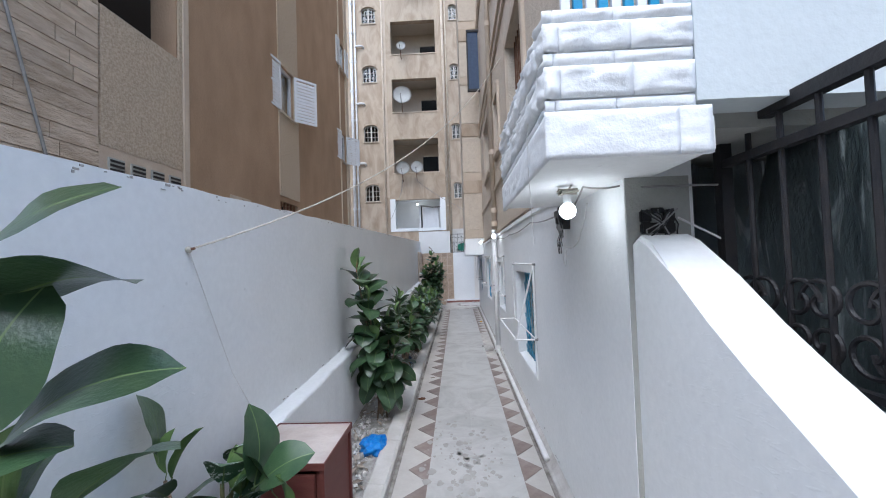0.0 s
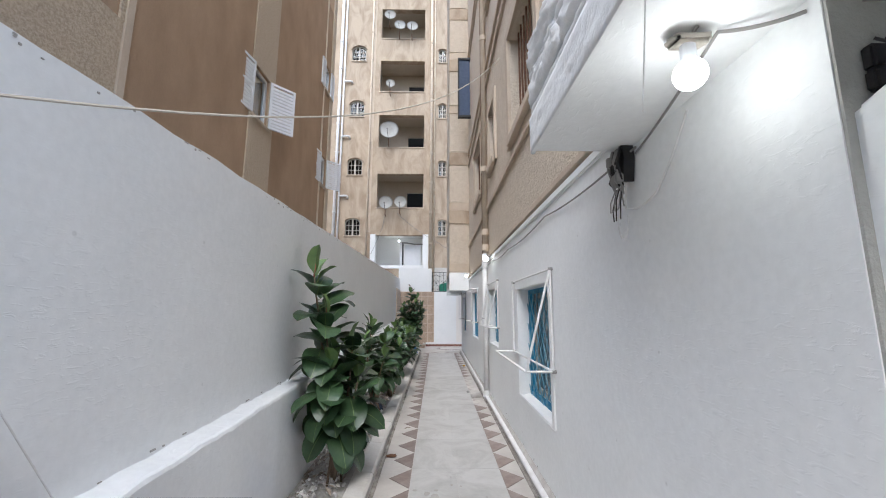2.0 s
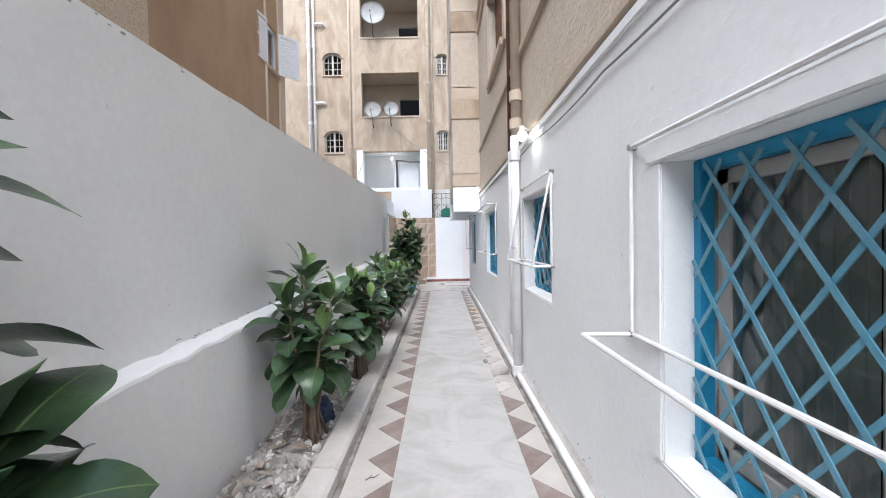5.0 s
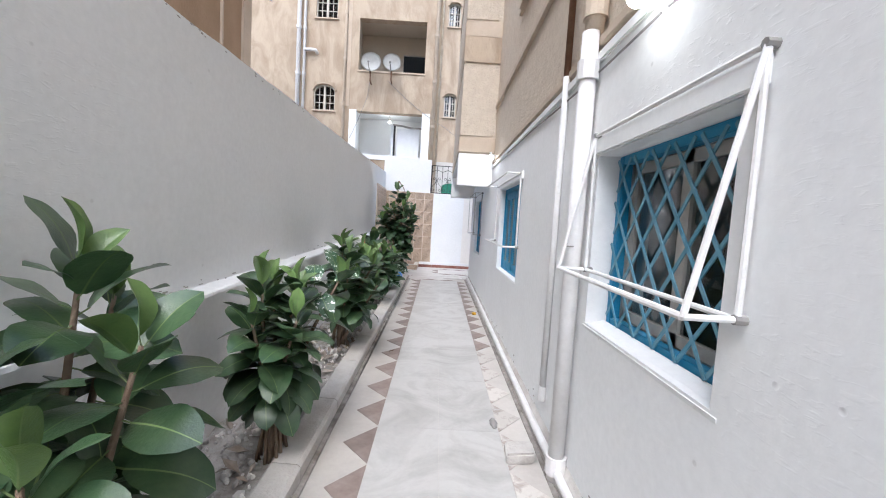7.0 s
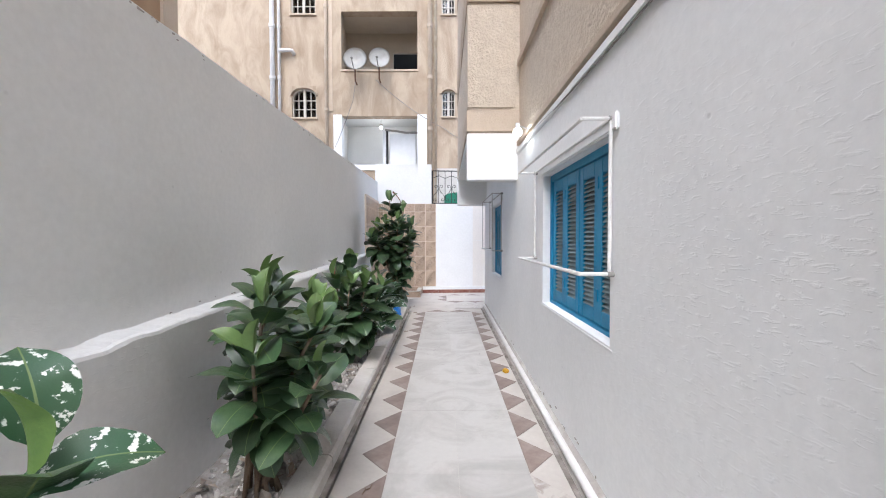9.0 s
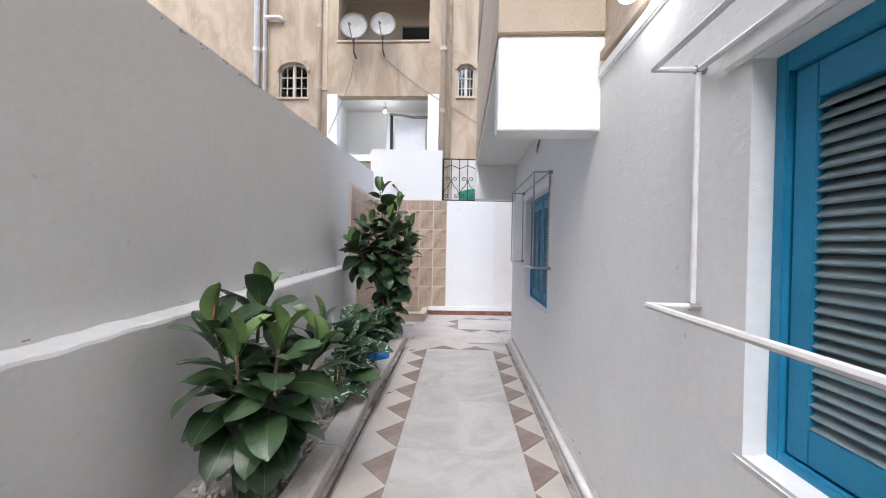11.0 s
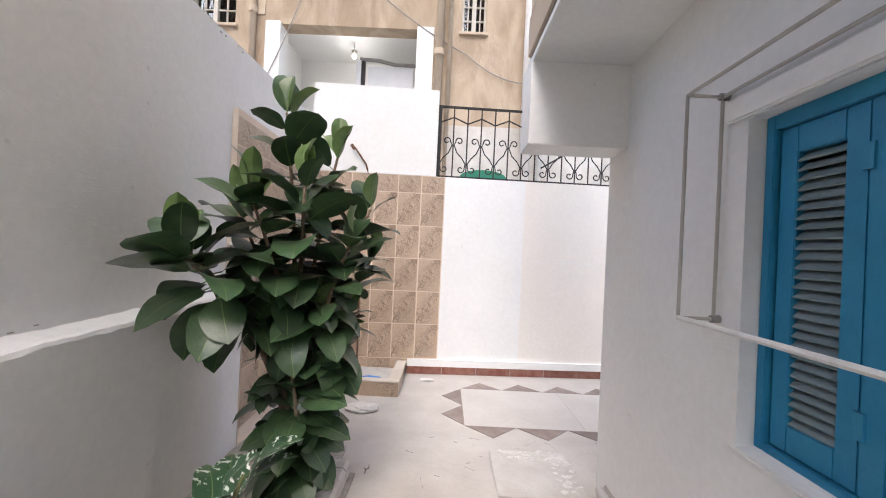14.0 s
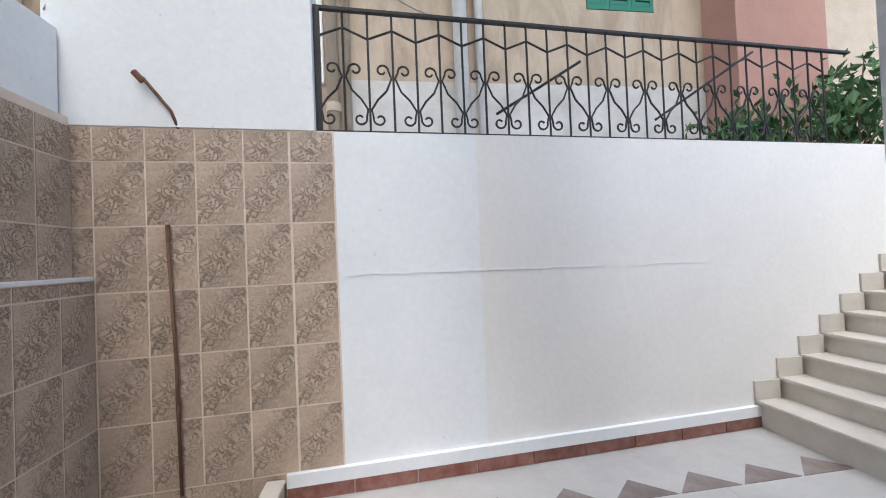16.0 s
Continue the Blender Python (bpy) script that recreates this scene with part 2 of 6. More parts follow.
def tube(bm, points, r, sides=8, closed=False):
    """A round rod along a line of points."""
    pts = [Vector(p) for p in points]
    rings = []
    ref = None
    for i, p in enumerate(pts):
        a, b = pts[max(i - 1, 0)], pts[min(i + 1, len(pts) - 1)]
        d = (b - a).normalized()
        if ref is None:
            ref = d.orthogonal().normalized()
        side = (ref - d * ref.dot(d)).normalized()
        ref = side
        up = d.cross(side)
        rad = r[i] if isinstance(r, (list, tuple)) else r
        rings.append([bm.verts.new(p + rad * (math.cos(6.2832 * k / sides) * side + math.sin(6.2832 * k / sides) * up)) for k in range(sides)])
    for a, b in zip(rings, rings[1:]):
        for k in range(sides):
            bm.faces.new((a[k], a[(k + 1) % sides], b[(k + 1) % sides], b[k]))
    bm.faces.new(rings[0][::-1])
    bm.faces.new(rings[-1])
    return bm


def rod(*points, r=0.008, sides=8):
    return tube(bmesh.new(), points, r, sides)


# ---- plan ----
XR = 1.43          # face of the white wall with the windows
YE = 14.79         # end wall at x = 0
SLOPE = 0.06       # turn of the end wall
SPLIT = 1.33       # where the end wall turns from white to cream paint
plinth_x = lambda y: -0.60 - 0.024 * (y + 0.44)
upper_x = lambda y: plinth_x(y) - 0.13
ledge_z = lambda y: 0.84 + 0.019 * (y + 0.3)
top_z = lambda y: 2.33 + 0.034 * y
W1, W2, W3, W4 = (1.22, 2.42, 0.60, 1.72), (3.90, 4.86, 0.96, 1.84), (6.78, 8.10, 0.87, 1.92), (10.45, 11.62, 0.82, 1.93)

# ---- ground ----
ground = structure("ground", boxes((-14, 14, -12, 22, -0.3, -0.03)), M_GROUT, "grey cement ground under the passage", "ground")
bed = bmesh.new()
NY, NX = 120, 8
grid = []
for i in range(NY + 1):
    y = -3.4 + (13.05 + 3.4) * i / NY
    row = []
    for j in range(NX + 1):
        x = plinth_x(y) - 0.02 + (-0.2 - plinth_x(y) + 0.02) * j / NX
        row.append(bed.verts.new((x, y, 0.04 + 0.10 * noise.noise(Vector((x * 3, y * 1.6, 0))) * 0.5 + 0.03 * noise.noise(Vector((x * 14, y * 14, 3))))))
    grid.append(row)
for i in range(NY):
    for j in range(NX):
        bed.faces.new((grid[i][j], grid[i][j + 1], grid[i + 1][j + 1], grid[i + 1][j]))
structure("planting_bed", bed, M_SOIL, "dry stony soil of the planting bed along the wall", "soil", True)

# ---- left garden wall ----
def skew_wall(y0, y1, front, back, low, high, n=40):
    bm = bmesh.new()
    rings = []
    for i in range(n + 1):
        y = y0 + (y1 - y0) * i / n
        rings.append([bm.verts.new(p) for p in ((front(y), y, low(y)), (front(y), y, high(y)), (back(y), y, high(y)), (back(y), y, low(y)))])
    for a, b in zip(rings, rings[1:]):
        for k in range(4):
            bm.faces.new((a[k], a[(k + 1) % 4], b[(k + 1) % 4], b[k]))
    bm.faces.new(rings[0])
    bm.faces.new(rings[-1][::-1])
    return bm

structure("wall_garden", skew_wall(-6, 14.7, upper_x, lambda y: upper_x(y) - 0.2, lambda y: -0.1, lambda y: top_z(y) + 0.012 * noise.noise(Vector((y * 3, 0, 0))), 160), M_WHITE, "tall white-painted plaster garden wall with an uneven top", "wall")
def plinth_mesh():
    """Plinth with a worn, rounded ledge that slopes up to the wall."""
    bm, prev = bmesh.new(), None
    for i in range(361):
        y = -0.6 + 13.5 * i / 360
        f = plinth_x(y) + 0.007 * noise.noise(Vector((y * 5, 9, 0)))
        z = ledge_z(y) + 0.012 * noise.noise(Vector((y * 6, 5, 0))) + 0.006 * noise.noise(Vector((y * 23, 2, 0)))
        chip = 0.012 * max(0.0, noise.noise(Vector((y * 9, 4, 7))) - 0.1)
        back = upper_x(y) - 0.02
        ring = [bm.verts.new(p) for p in ((f, y, -0.1), (f, y, z - 0.022 - chip), (f - 0.006 - chip, y, z - 0.007), (f - 0.02 - chip, y, z), (f - 0.08, y, z + 0.006), (back, y, z + 0.014), (back, y, -0.1))]
        if prev:
            for k in range(7):
                bm.faces.new((prev[k], prev[(k + 1) % 7], ring[(k + 1) % 7], ring[k]))
        else:
            bm.faces.new(ring)
        prev = ring
    bm.faces.new(prev[::-1])
    return bm


structure("wall_plinth", plinth_mesh(), M_WHITE, "white plastered plinth with a ledge at the foot of the garden wall", "wall")

# ---- right building, ground storey ----
structure("wall_windows", pierced("x", XR, XR + 0.32, -1.13, 12.74, -0.1, 2.34, [W1, W2, W3, W4]), M_ROUGHWHITE, "white rough-plastered wall with blue windows", "wall")
structure("wall_band", boxes((XR - 0.02, XR + 0.32, -0.18, 9.22, 2.34, 2.40), bevel=0.008), M_WHITE, "white painted lip along the top of the wall", "trim")
structure("wall_corner_return", boxes((XR + 0.32, 7.0, 12.42, 12.74, -0.1, 2.34)), M_WHITE, "white plastered return wall at the corner", "wall")
structure("wall_inside_dark", boxes((XR + 0.9, XR + 1.0, -0.9, 12.0, -0.1, 2.34)), M_UNLIT, "near-black wall standing in for the unlit rooms behind the windows", "wall")

# ---- end wall ----
def endwall(name, x0, x1, z0, z1, material, label, t=0.25, d=0.0):
    return structure(name, prism([(x0, YE + SLOPE * x0 - d), (x1, YE + SLOPE * x1 - d), (x1, YE + SLOPE * x1 + t), (x0, YE + SLOPE * x0 + t)], z0, z1, "z"), material, label, "wall")

endwall("wall_end", 0.385, SPLIT, -0.1, 2.29, M_WHITE, "white painted retaining wall under the railing")
endwall("wall_end_cream", SPLIT, 6.5, -0.1, 2.29, M_CREAMWALL, "cream-white painted retaining wall under the railing")
endwall("wall_end_tiled", -1.3, 0.385, -0.1, 2.29, M_GROUT2, "end wall covered with beige patterned tiles", 0.25, 0.004)
endwall("wall_end_upper", -1.15, 0.27, 2.29, 3.29, M_WHITE, "white painted upper part of the end wall", 0.25, 0.012)


# more materials
M_DADO = mat("dirty_white_paint", (0.56, 0.54, 0.51), (0.38, 0.355, 0.32), 0.85, 2.5, 30, 0.3, 0.8)
M_LEAF = mat("ficus_leaf", (0.031, 0.068, 0.030), (0.064, 0.108, 0.046), 0.3, 5, 30, 0.12, 0.8, spec=0.5, rnd=0.3)
M_LEAF2 = mat("young_leaf", (0.12, 0.19, 0.055), (0.08, 0.14, 0.045), 0.35, 5, 30, 0.12, 0.8, spec=0.5, rnd=0.25)
M_RIB = mat("leaf_midrib", (0.14, 0.20, 0.08), (0.18, 0.22, 0.10), 0.5, 8, 30, 0.0)
M_VARIEG = mat("paint_spattered_leaf", (0.03, 0.08, 0.035), (0.66, 0.68, 0.64), 0.38, 10, 60, 0.1, 1.0, spec=0.5, contrast=(0.565, 0.60))
M_BUD = mat("red_leaf_bud", (0.30, 0.07, 0.045), (0.38, 0.14, 0.07), 0.45, 9, 50, 0.05, 0.7)
M_STEM = mat("woody_stem", (0.16, 0.11, 0.075), (0.26, 0.20, 0.15), 0.85, 12, 60, 0.5, 0.8)
M_GREENSTEM = mat("green_stem", (0.10, 0.14, 0.05), (0.2, 0.15, 0.08), 0.6, 12, 60, 0.1, 0.8)
M_SHUTTER = mat("white_shutter_paint", (0.72, 0.73, 0.75), (0.60, 0.61, 0.63), 0.5, 5, 60, 0.05, 0.5)
M_FADED = mat("faded_window_paint", (0.56, 0.53, 0.47), (0.44, 0.40, 0.34), 0.6, 6, 50, 0.1, 0.7)
M_DISH = mat("dish_enamel", (0.62, 0.62, 0.60), (0.48, 0.47, 0.44), 0.45, 6, 40, 0.05, 0.6)
M_RUST = mat("rusty_iron", (0.13, 0.06, 0.035), (0.22, 0.12, 0.07), 0.8, 12, 60, 0.3, 0.8)
M_TRIM = mat("beige_trim", (0.56, 0.47, 0.37), (0.44, 0.35, 0.26), 0.8, 3, 50, 0.3, 0.7)
M_CREAM = mat("cream_roughcast", (0.60, 0.52, 0.42), (0.50, 0.42, 0.33), 0.9, 9, 34, 0.8, 0.7)
M_LOGGIA = mat("loggia_plaster", (0.50, 0.44, 0.36), (0.42, 0.36, 0.29), 0.85, 2, 50, 0.2, 0.6)
M_PINK = mat("pink_render", (0.42, 0.24, 0.19), (0.34, 0.19, 0.15), 0.85, 2, 50, 0.3, 0.7)
M_GREEN = mat("green_shutter_paint", (0.02, 0.15, 0.095), (0.03, 0.20, 0.13), 0.5, 6, 60, 0.1, 0.6)
M_WOODBOX = mat("dark_red_wood", (0.12, 0.035, 0.03), (0.17, 0.06, 0.045), 0.55, 6, 60, 0.2, 0.7, stretch=(1, 1, 5))
M_BOXTOP = mat("dusty_board", (0.50, 0.44, 0.40), (0.36, 0.29, 0.25), 0.8, 5, 60, 0.2, 0.8)
M_BLUEBAG = mat("blue_plastic", (0.02, 0.16, 0.55), (0.04, 0.28, 0.70), 0.35, 20, 60, 0.4, 0.8)
M_RAG = mat("crumpled_white_plastic", (0.70, 0.68, 0.64), (0.52, 0.49, 0.45), 0.6, 20, 60, 0.5, 0.7)
M_ROPE = mat("pale_rope", (0.52, 0.48, 0.41), (0.38, 0.34, 0.28), 0.9, 40, 90, 0.3)
M_CABLE = mat("grey_cable", (0.22, 0.21, 0.20), (0.42, 0.40, 0.38), 0.6, 8, 40, 0.0)
M_GRAVEL = mat("pale_gravel", (0.62, 0.60, 0.57), (0.40, 0.37, 0.34), 0.9, 8, 40, 0.3, 0.9, island=0.35)
M_LITTER = mat("dry_leaf_litter", (0.26, 0.20, 0.15), (0.50, 0.46, 0.41), 0.9, 8, 40, 0.2, 0.9, island=0.4)
# the pale streaks put reflections on the creases into the colour
M_SHEET = mat("black_plastic_painted_glints", (0.13, 0.15, 0.145), (0.60, 0.62, 0.58), 0.4, 2.2, 20, 0.6, 0.9, spec=0.5, stretch=(1, 1.6, 0.5), contrast=(0.56, 0.68), distort=2.5)
M_GREYWALL = mat("grey_plaster", (0.42, 0.42, 0.38), (0.34, 0.33, 0.30), 0.85, 4, 50, 0.3, 0.7)
M_SASH = mat("weathered_sash_paint", (0.46, 0.44, 0.40), (0.36, 0.34, 0.30), 0.6, 6, 50, 0.1, 0.7)
M_BUSH = mat("shrub_leaf", (0.05, 0.11, 0.04), (0.09, 0.17, 0.06), 0.55, 5, 30, 0.0, 0.8, island=0.35)
M_KERB = mat("kerb_stone_face", (0.50, 0.47, 0.43), (0.62, 0.60, 0.57), 0.85, 5, 60, 0.4, 0.8, rnd=0.06)
M_GUTTER = mat("dirty_mortar", (0.16, 0.14, 0.12), (0.42, 0.39, 0.36), 0.9, 6, 50, 0.4, 0.9)
M_CREAMFLOOR = mat("cream_floor", (0.53, 0.50, 0.46), (0.40, 0.37, 0.34), 0.5, 2.6, 30, 0.08, 0.8, spec=0.4)
M_NAVY = mat("navy_plastic", (0.03, 0.05, 0.10), (0.06, 0.09, 0.15), 0.4, 12, 60, 0.3)
M_ORANGE = mat("yellow_leaf", (0.65, 0.36, 0.03), (0.5, 0.25, 0.03), 0.6, 20, 60, 0.1)


def glass(name, tint, rough=0.05):
    m = bpy.data.materials.new(name)
    m.use_nodes = True
    b = m.node_tree.nodes["Principled BSDF"]
    b.inputs["Base Color"].default_value = (*tint, 1)
    b.inputs["Transmission Weight"].default_value, b.inputs["Roughness"].default_value, b.inputs["IOR"].default_value = 1.0, rough, 1.45
    return m


def glow(name, color, strength):
    m = bpy.data.materials.new(name)
    m.use_nodes = True
    b = m.node_tree.nodes["Principled BSDF"]
    b.inputs["Emission Color"].default_value, b.inputs["Emission Strength"].default_value = (*color, 1), strength
    return m


M_GLASS = glass("window_glass", (0.75, 0.8, 0.8), 0.03)
M_BULB = glow("lit_bulb", (1.0, 0.97, 0.92), 9.0)

# ---- buildings ----
LH, HY = -3.08, -3.4
structure("wall_left_house", pierced("x", LH - 0.35, LH, 3.0, 10.25, -0.1, 13.2, [(5.02, 5.72, 5.22, 6.28), (9.35, 9.95, 5.3, 6.25), (4.98, 5.86, 2.75, 3.28), (9.35, 9.95, 8.4, 9.3), (9.35, 9.95, 11.5, 12.4)]), M_BROWN, "brown rendered wall of the neighbouring house", "wall")
structure("wall_left_house_low", pierced("x", LH - 0.35, LH, HY, 3.0, -0.1, 8.4, [(-1.0, 1.98, 4.74, 6.3)]), M_BROWN, "lower part of the brown neighbouring house", "wall")
structure("wall_left_house_end", boxes((-8, LH - 0.35, 9.9, 10.25, -0.1, 13.2)), M_BROWN, "brown rendered end wall of the neighbouring house", "wall")
structure("wall_left_house_inside", boxes((LH - 1.7, LH - 1.6, HY, 9.9, -0.1, 8.3)), M_UNLIT, "near-black wall standing in for the unlit rooms of the neighbouring house", "wall")
structure("wall_left_house_street", boxes((-8, LH - 0.35, HY, HY + 0.3, -0.1, 8.4)), M_BROWN, "brown street side of the neighbouring house", "wall")
structure("ceiling_left_house", boxes((LH - 1.6, LH - 0.35, -1.2, 2.2, 6.3, 6.4)), M_LOGGIA, "ceiling of the dark room", "ceiling")
structure("roughcast_panel", boxes((LH, LH + 0.03, 0.84, 2.05, 3.22, 4.72), (LH, LH + 0.03, 2.0, 2.06, 4.72, 8.3)), M_PEBBLE, "cream roughcast panel on the neighbouring house", "wall")
structure("roughcast_strip", pierced("x", LH, LH + 0.025, 4.95, 5.95, 3.4, 13.2, [(5.02, 5.72, 5.22, 6.28)]), M_PEBBLE, "vertical roughcast strip on the neighbouring house", "wall")
structure("corner_strip", boxes((LH, LH + 0.05, 2.06, 2.16, 1.5, 8.3), (LH, LH + 0.04, 9.3, 9.34, 1.5, 13.2), (LH, LH + 0.04, 9.96, 10.24, 1.5, 13.2)), M_TRIM, "narrow beige pilaster strips on the house corner", "trim")
structure("vent_band", boxes((LH, LH + 0.025, 0.82, 2.05, 2.72, 3.22)), M_TRIM, "beige band with vent slots", "trim")

# ribbed stone facing, course by course
face = structure("stone_facing", boxes((LH, LH + 0.01, HY, 0.83, 1.5, 8.38)), M_TRIM, "backing of the stone facing", "wall")
course = 0.155
for k in range(26):
    z = 2.2 + k * course
    if z > 4.7 and k > 18:
        break
    y = HY + 0.02 - (k % 2) * 0.3
    while y < 0.8:
        w = 0.55 + 0.25 * random.random()
        y, w = (HY, w - (HY - y)) if y < HY else (y, w)
        y1 = min(y + w, 0.82)
        if y1 - y > 0.08:
            part("stone", boxes((LH + 0.01, LH + 0.022 + 0.012 * random.random(), y + 0.004, y1 - 0.004, z + 0.006, z + course - 0.006)), M_STONE, face)
        y += w

# vents and small windows of the left house
for k in range(4):
    y = 0.92 + 0.29 * k
    v = empty("wall_vent", "louvred metal vent set in a beige band", "vent", LH + 0.03, y, 2.9, "vents under the stone wall")
    part("frame", boxes((-0.005, 0.012, 0, 0.2, 0, 0.21)), M_GREYWALL, v)
    for j in range(4):
        part("slat", boxes((0.014, 0.022, 0.015, 0.185, 0.02 + 0.048 * j, 0.045 + 0.048 * j)), M_BLACK, v)
p = empty("utility_cover", "pale flat utility cover on the brown house wall", "cover", LH, 3.15, 2.6)
part("panel", boxes((0.0, 0.03, 0, 0.62, 0, 0.5), bevel=0.01), M_TRIM, p)
part("latch", boxes((0.03, 0.045, 0.32, 0.36, 0.42, 0.46)), M_BLACK, p)


def barred_window(y0, y1, z0, z1):
    w = empty("barred_window", "small dark window with iron bars in the brown wall", "window", LH, y0, z0)
    n = 5
    for k in range(n):
        y = (y1 - y0) * (k + 0.5) / n
        part("bar", boxes((-0.06, -0.03, y - 0.012, y + 0.012, 0, z1 - z0)), M_RUST, w)
    part("sill", boxes((-0.1, 0.03, 0.0, y1 - y0, -0.03, 0.0)), M_TRIM, w)


barred_window(5.0, 5.84, 2.78, 3.27)


def casement(name, y0, y1, z0, z1, swing1, swing2, leaf):
    w = empty(name, "window of the brown house with open white louvred shutters", "window", LH, (y0 + y1) / 2, z0, "shuttered windows")
    h, half = z1 - z0, (y1 - y0) / 2
    part("frame", boxes((-0.12, -0.05, -half, -half + 0.06, 0, h), (-0.12, -0.05, half - 0.06, half, 0, h), (-0.12, -0.05, -half + 0.06, half - 0.06, h - 0.06, h), (-0.12, -0.05, -half + 0.06, half - 0.06, 0, 0.06)), M_SHUTTER, w)
    part("pane", boxes((-0.09, -0.085, -half + 0.06, half - 0.06, 0.06, h - 0.06)), M_GLASS, w)
    part("sill", boxes((-0.04, 0.07, -half - 0.05, half + 0.05, -0.05, 0.0), bevel=0.005), M_TRIM, w)
    for side, ang in ((-1, swing1), (1, swing2)):
        sh = part("shutter", boxes((-0.02, 0.02, 0, 0.05, 0.02, h), (-0.02, 0.02, leaf - 0.05, leaf, 0.02, h), (-0.02, 0.02, 0.05, leaf - 0.05, 0.02, 0.07), (-0.02, 0.02, 0.05, leaf - 0.05, h - 0.05, h), (-0.02, 0.02, 0.05, leaf - 0.05, h * 0.5, h * 0.5 + 0.04)), M_SHUTTER, w, "white painted louvred shutter leaf")
        sh.matrix_local = pose(0.03, side * half, 0, 0, 0, ang)
        for j in range(12):
            z = 0.09 + (h - 0.16) * j / 12
            part("slat", boxes((-0.012, 0.012, 0.05, leaf - 0.05, z, z + (h - 0.16) / 12 * 0.78)), M_SHUTTER, sh)


casement("shuttered_window", 5.02, 5.72, 5.22, 6.28, 172, -42, 0.55)
casement("shuttered_window", 9.35, 9.95, 5.3, 6.25, 172, -42, 0.5)
casement("shuttered_window", 9.35, 9.95, 8.4, 9.3, 178, -3, 0.3)

# ---- far house ----
FY = 16.85
levels = [3.66, 6.56, 9.74, 12.82, 15.9]
holes = [(-2.55, -0.22, z, z + (1.5 if i == 0 else 1.76)) for i, z in enumerate(levels)]
lw = [(-4.08, -3.33, z, z + 0.9) for z in (5.12, 8.25, 11.4, 14.55)]
rw = [(0.52, 0.93, z, z + 0.82) for z in (5.14, 8.22, 11.35, 14.5)]
green = [(3.35, 4.3, 4.55, 5.75), (5.1, 5.5, 4.4, 5.9)]
wall_far = structure("wall_far_house", pierced("y", FY, FY + 0.3, -8, 5.0, -0.1, 21, holes + lw + rw + green[:1]), M_BEIGE, "weathered beige rear wall of the far house", "wall")
structure("wall_pink_house", boxes((5.0, 6.3, FY - 0.5, FY + 0.3, -0.1, 9)), M_PINK, "pink rendered house beyond the railing", "wall")
structure("wall_pale_house", boxes((6.3, 12, FY - 0.2, FY + 0.3, -0.1, 7)), M_TRIM, "pale rose rendered house beyond the railing", "wall")
for i, z in enumerate(levels):
    h = 1.5 if i == 0 else 1.76
    inner = M_WHITE if i == 0 else M_LOGGIA
    structure("loggia_back", pierced("y", FY + 1.5, FY + 1.6, -2.75, 0.0, z - 0.9, z + h + 0.1, [(-1.15, -0.3, z - 0.8, z + h - 0.55)] if i else []), inner, "back wall of a recessed balcony", "wall")
    structure("loggia_side", boxes((-2.85, -2.75, FY + 0.3, FY + 1.6, z - 0.9, z + h + 0.1), (0.0, 0.1, FY + 0.3, FY + 1.6, z - 0.9, z + h + 0.1)), inner, "side walls of a recessed balcony", "wall")
    structure("ceiling_loggia", boxes((-2.85, 0.1, FY + 0.3, FY + 1.6, z + h + 0.1, z + h + 0.2)), inner, "ceiling of a recessed balcony", "ceiling")
    structure("floor_loggia", boxes((-2.85, 0.1, FY + 0.3, FY + 1.6, z - 1.0, z - 0.9)), M_CONC, "floor of a recessed balcony", "floor")
    if i:
        structure("doorway_black_backing", boxes((-1.3, -0.2, FY + 2.4, FY + 2.5, z - 1.0, z + h)), M_UNLIT, "near-black wall standing in for the unlit room behind a balcony door", "wall")
        structure("balcony_coping", boxes((-2.58, -0.19, FY - 0.03, FY + 0.32, z - 0.05, z + 0.006), bevel=0.008), M_TRIM, "coping of a balcony parapet", "trim")
fr = empty("balcony_surround", "white painted surround of the lowest balcony", "surround", 0, FY, 0)
for nm, d in (("jamb", (-2.8, -2.544, -0.03, 0.31, 3.664, 5.2)), ("jamb", (-0.226, 0.06, -0.03, 0.31, 3.664, 5.2))):
    part(nm, boxes(d, bevel=0.006), M_WHITE, fr)
part("sill", boxes((-2.8, 0.06, -0.035, 0.31, 3.5, 3.664), bevel=0.006), M_WHITE, fr)
pan = empty("white_board", "white board leaning in the lowest balcony", "board", -0.75, FY + 0.55, 3.0)
part("board", boxes((-0.4, 0.42, 0, 0.03, 0, 1.75)), M_SHUTTER, pan)
part("post", boxes((-0.52, -0.46, -0.02, 0.05, 0, 1.85)), M_BLACK, pan)
part("post", boxes((-0.62, -0.53, -0.02, 0.05, 0, 1.85)), M_SHUTTER, pan)
part("valance", rod((-0.55, 0.0, 1.88), (-0.2, -0.05, 1.84), (0.1, -0.02, 1.79), (0.5, 0, 1.8), r=0.035), M_CABLE, pan, "dark rolled cloth")


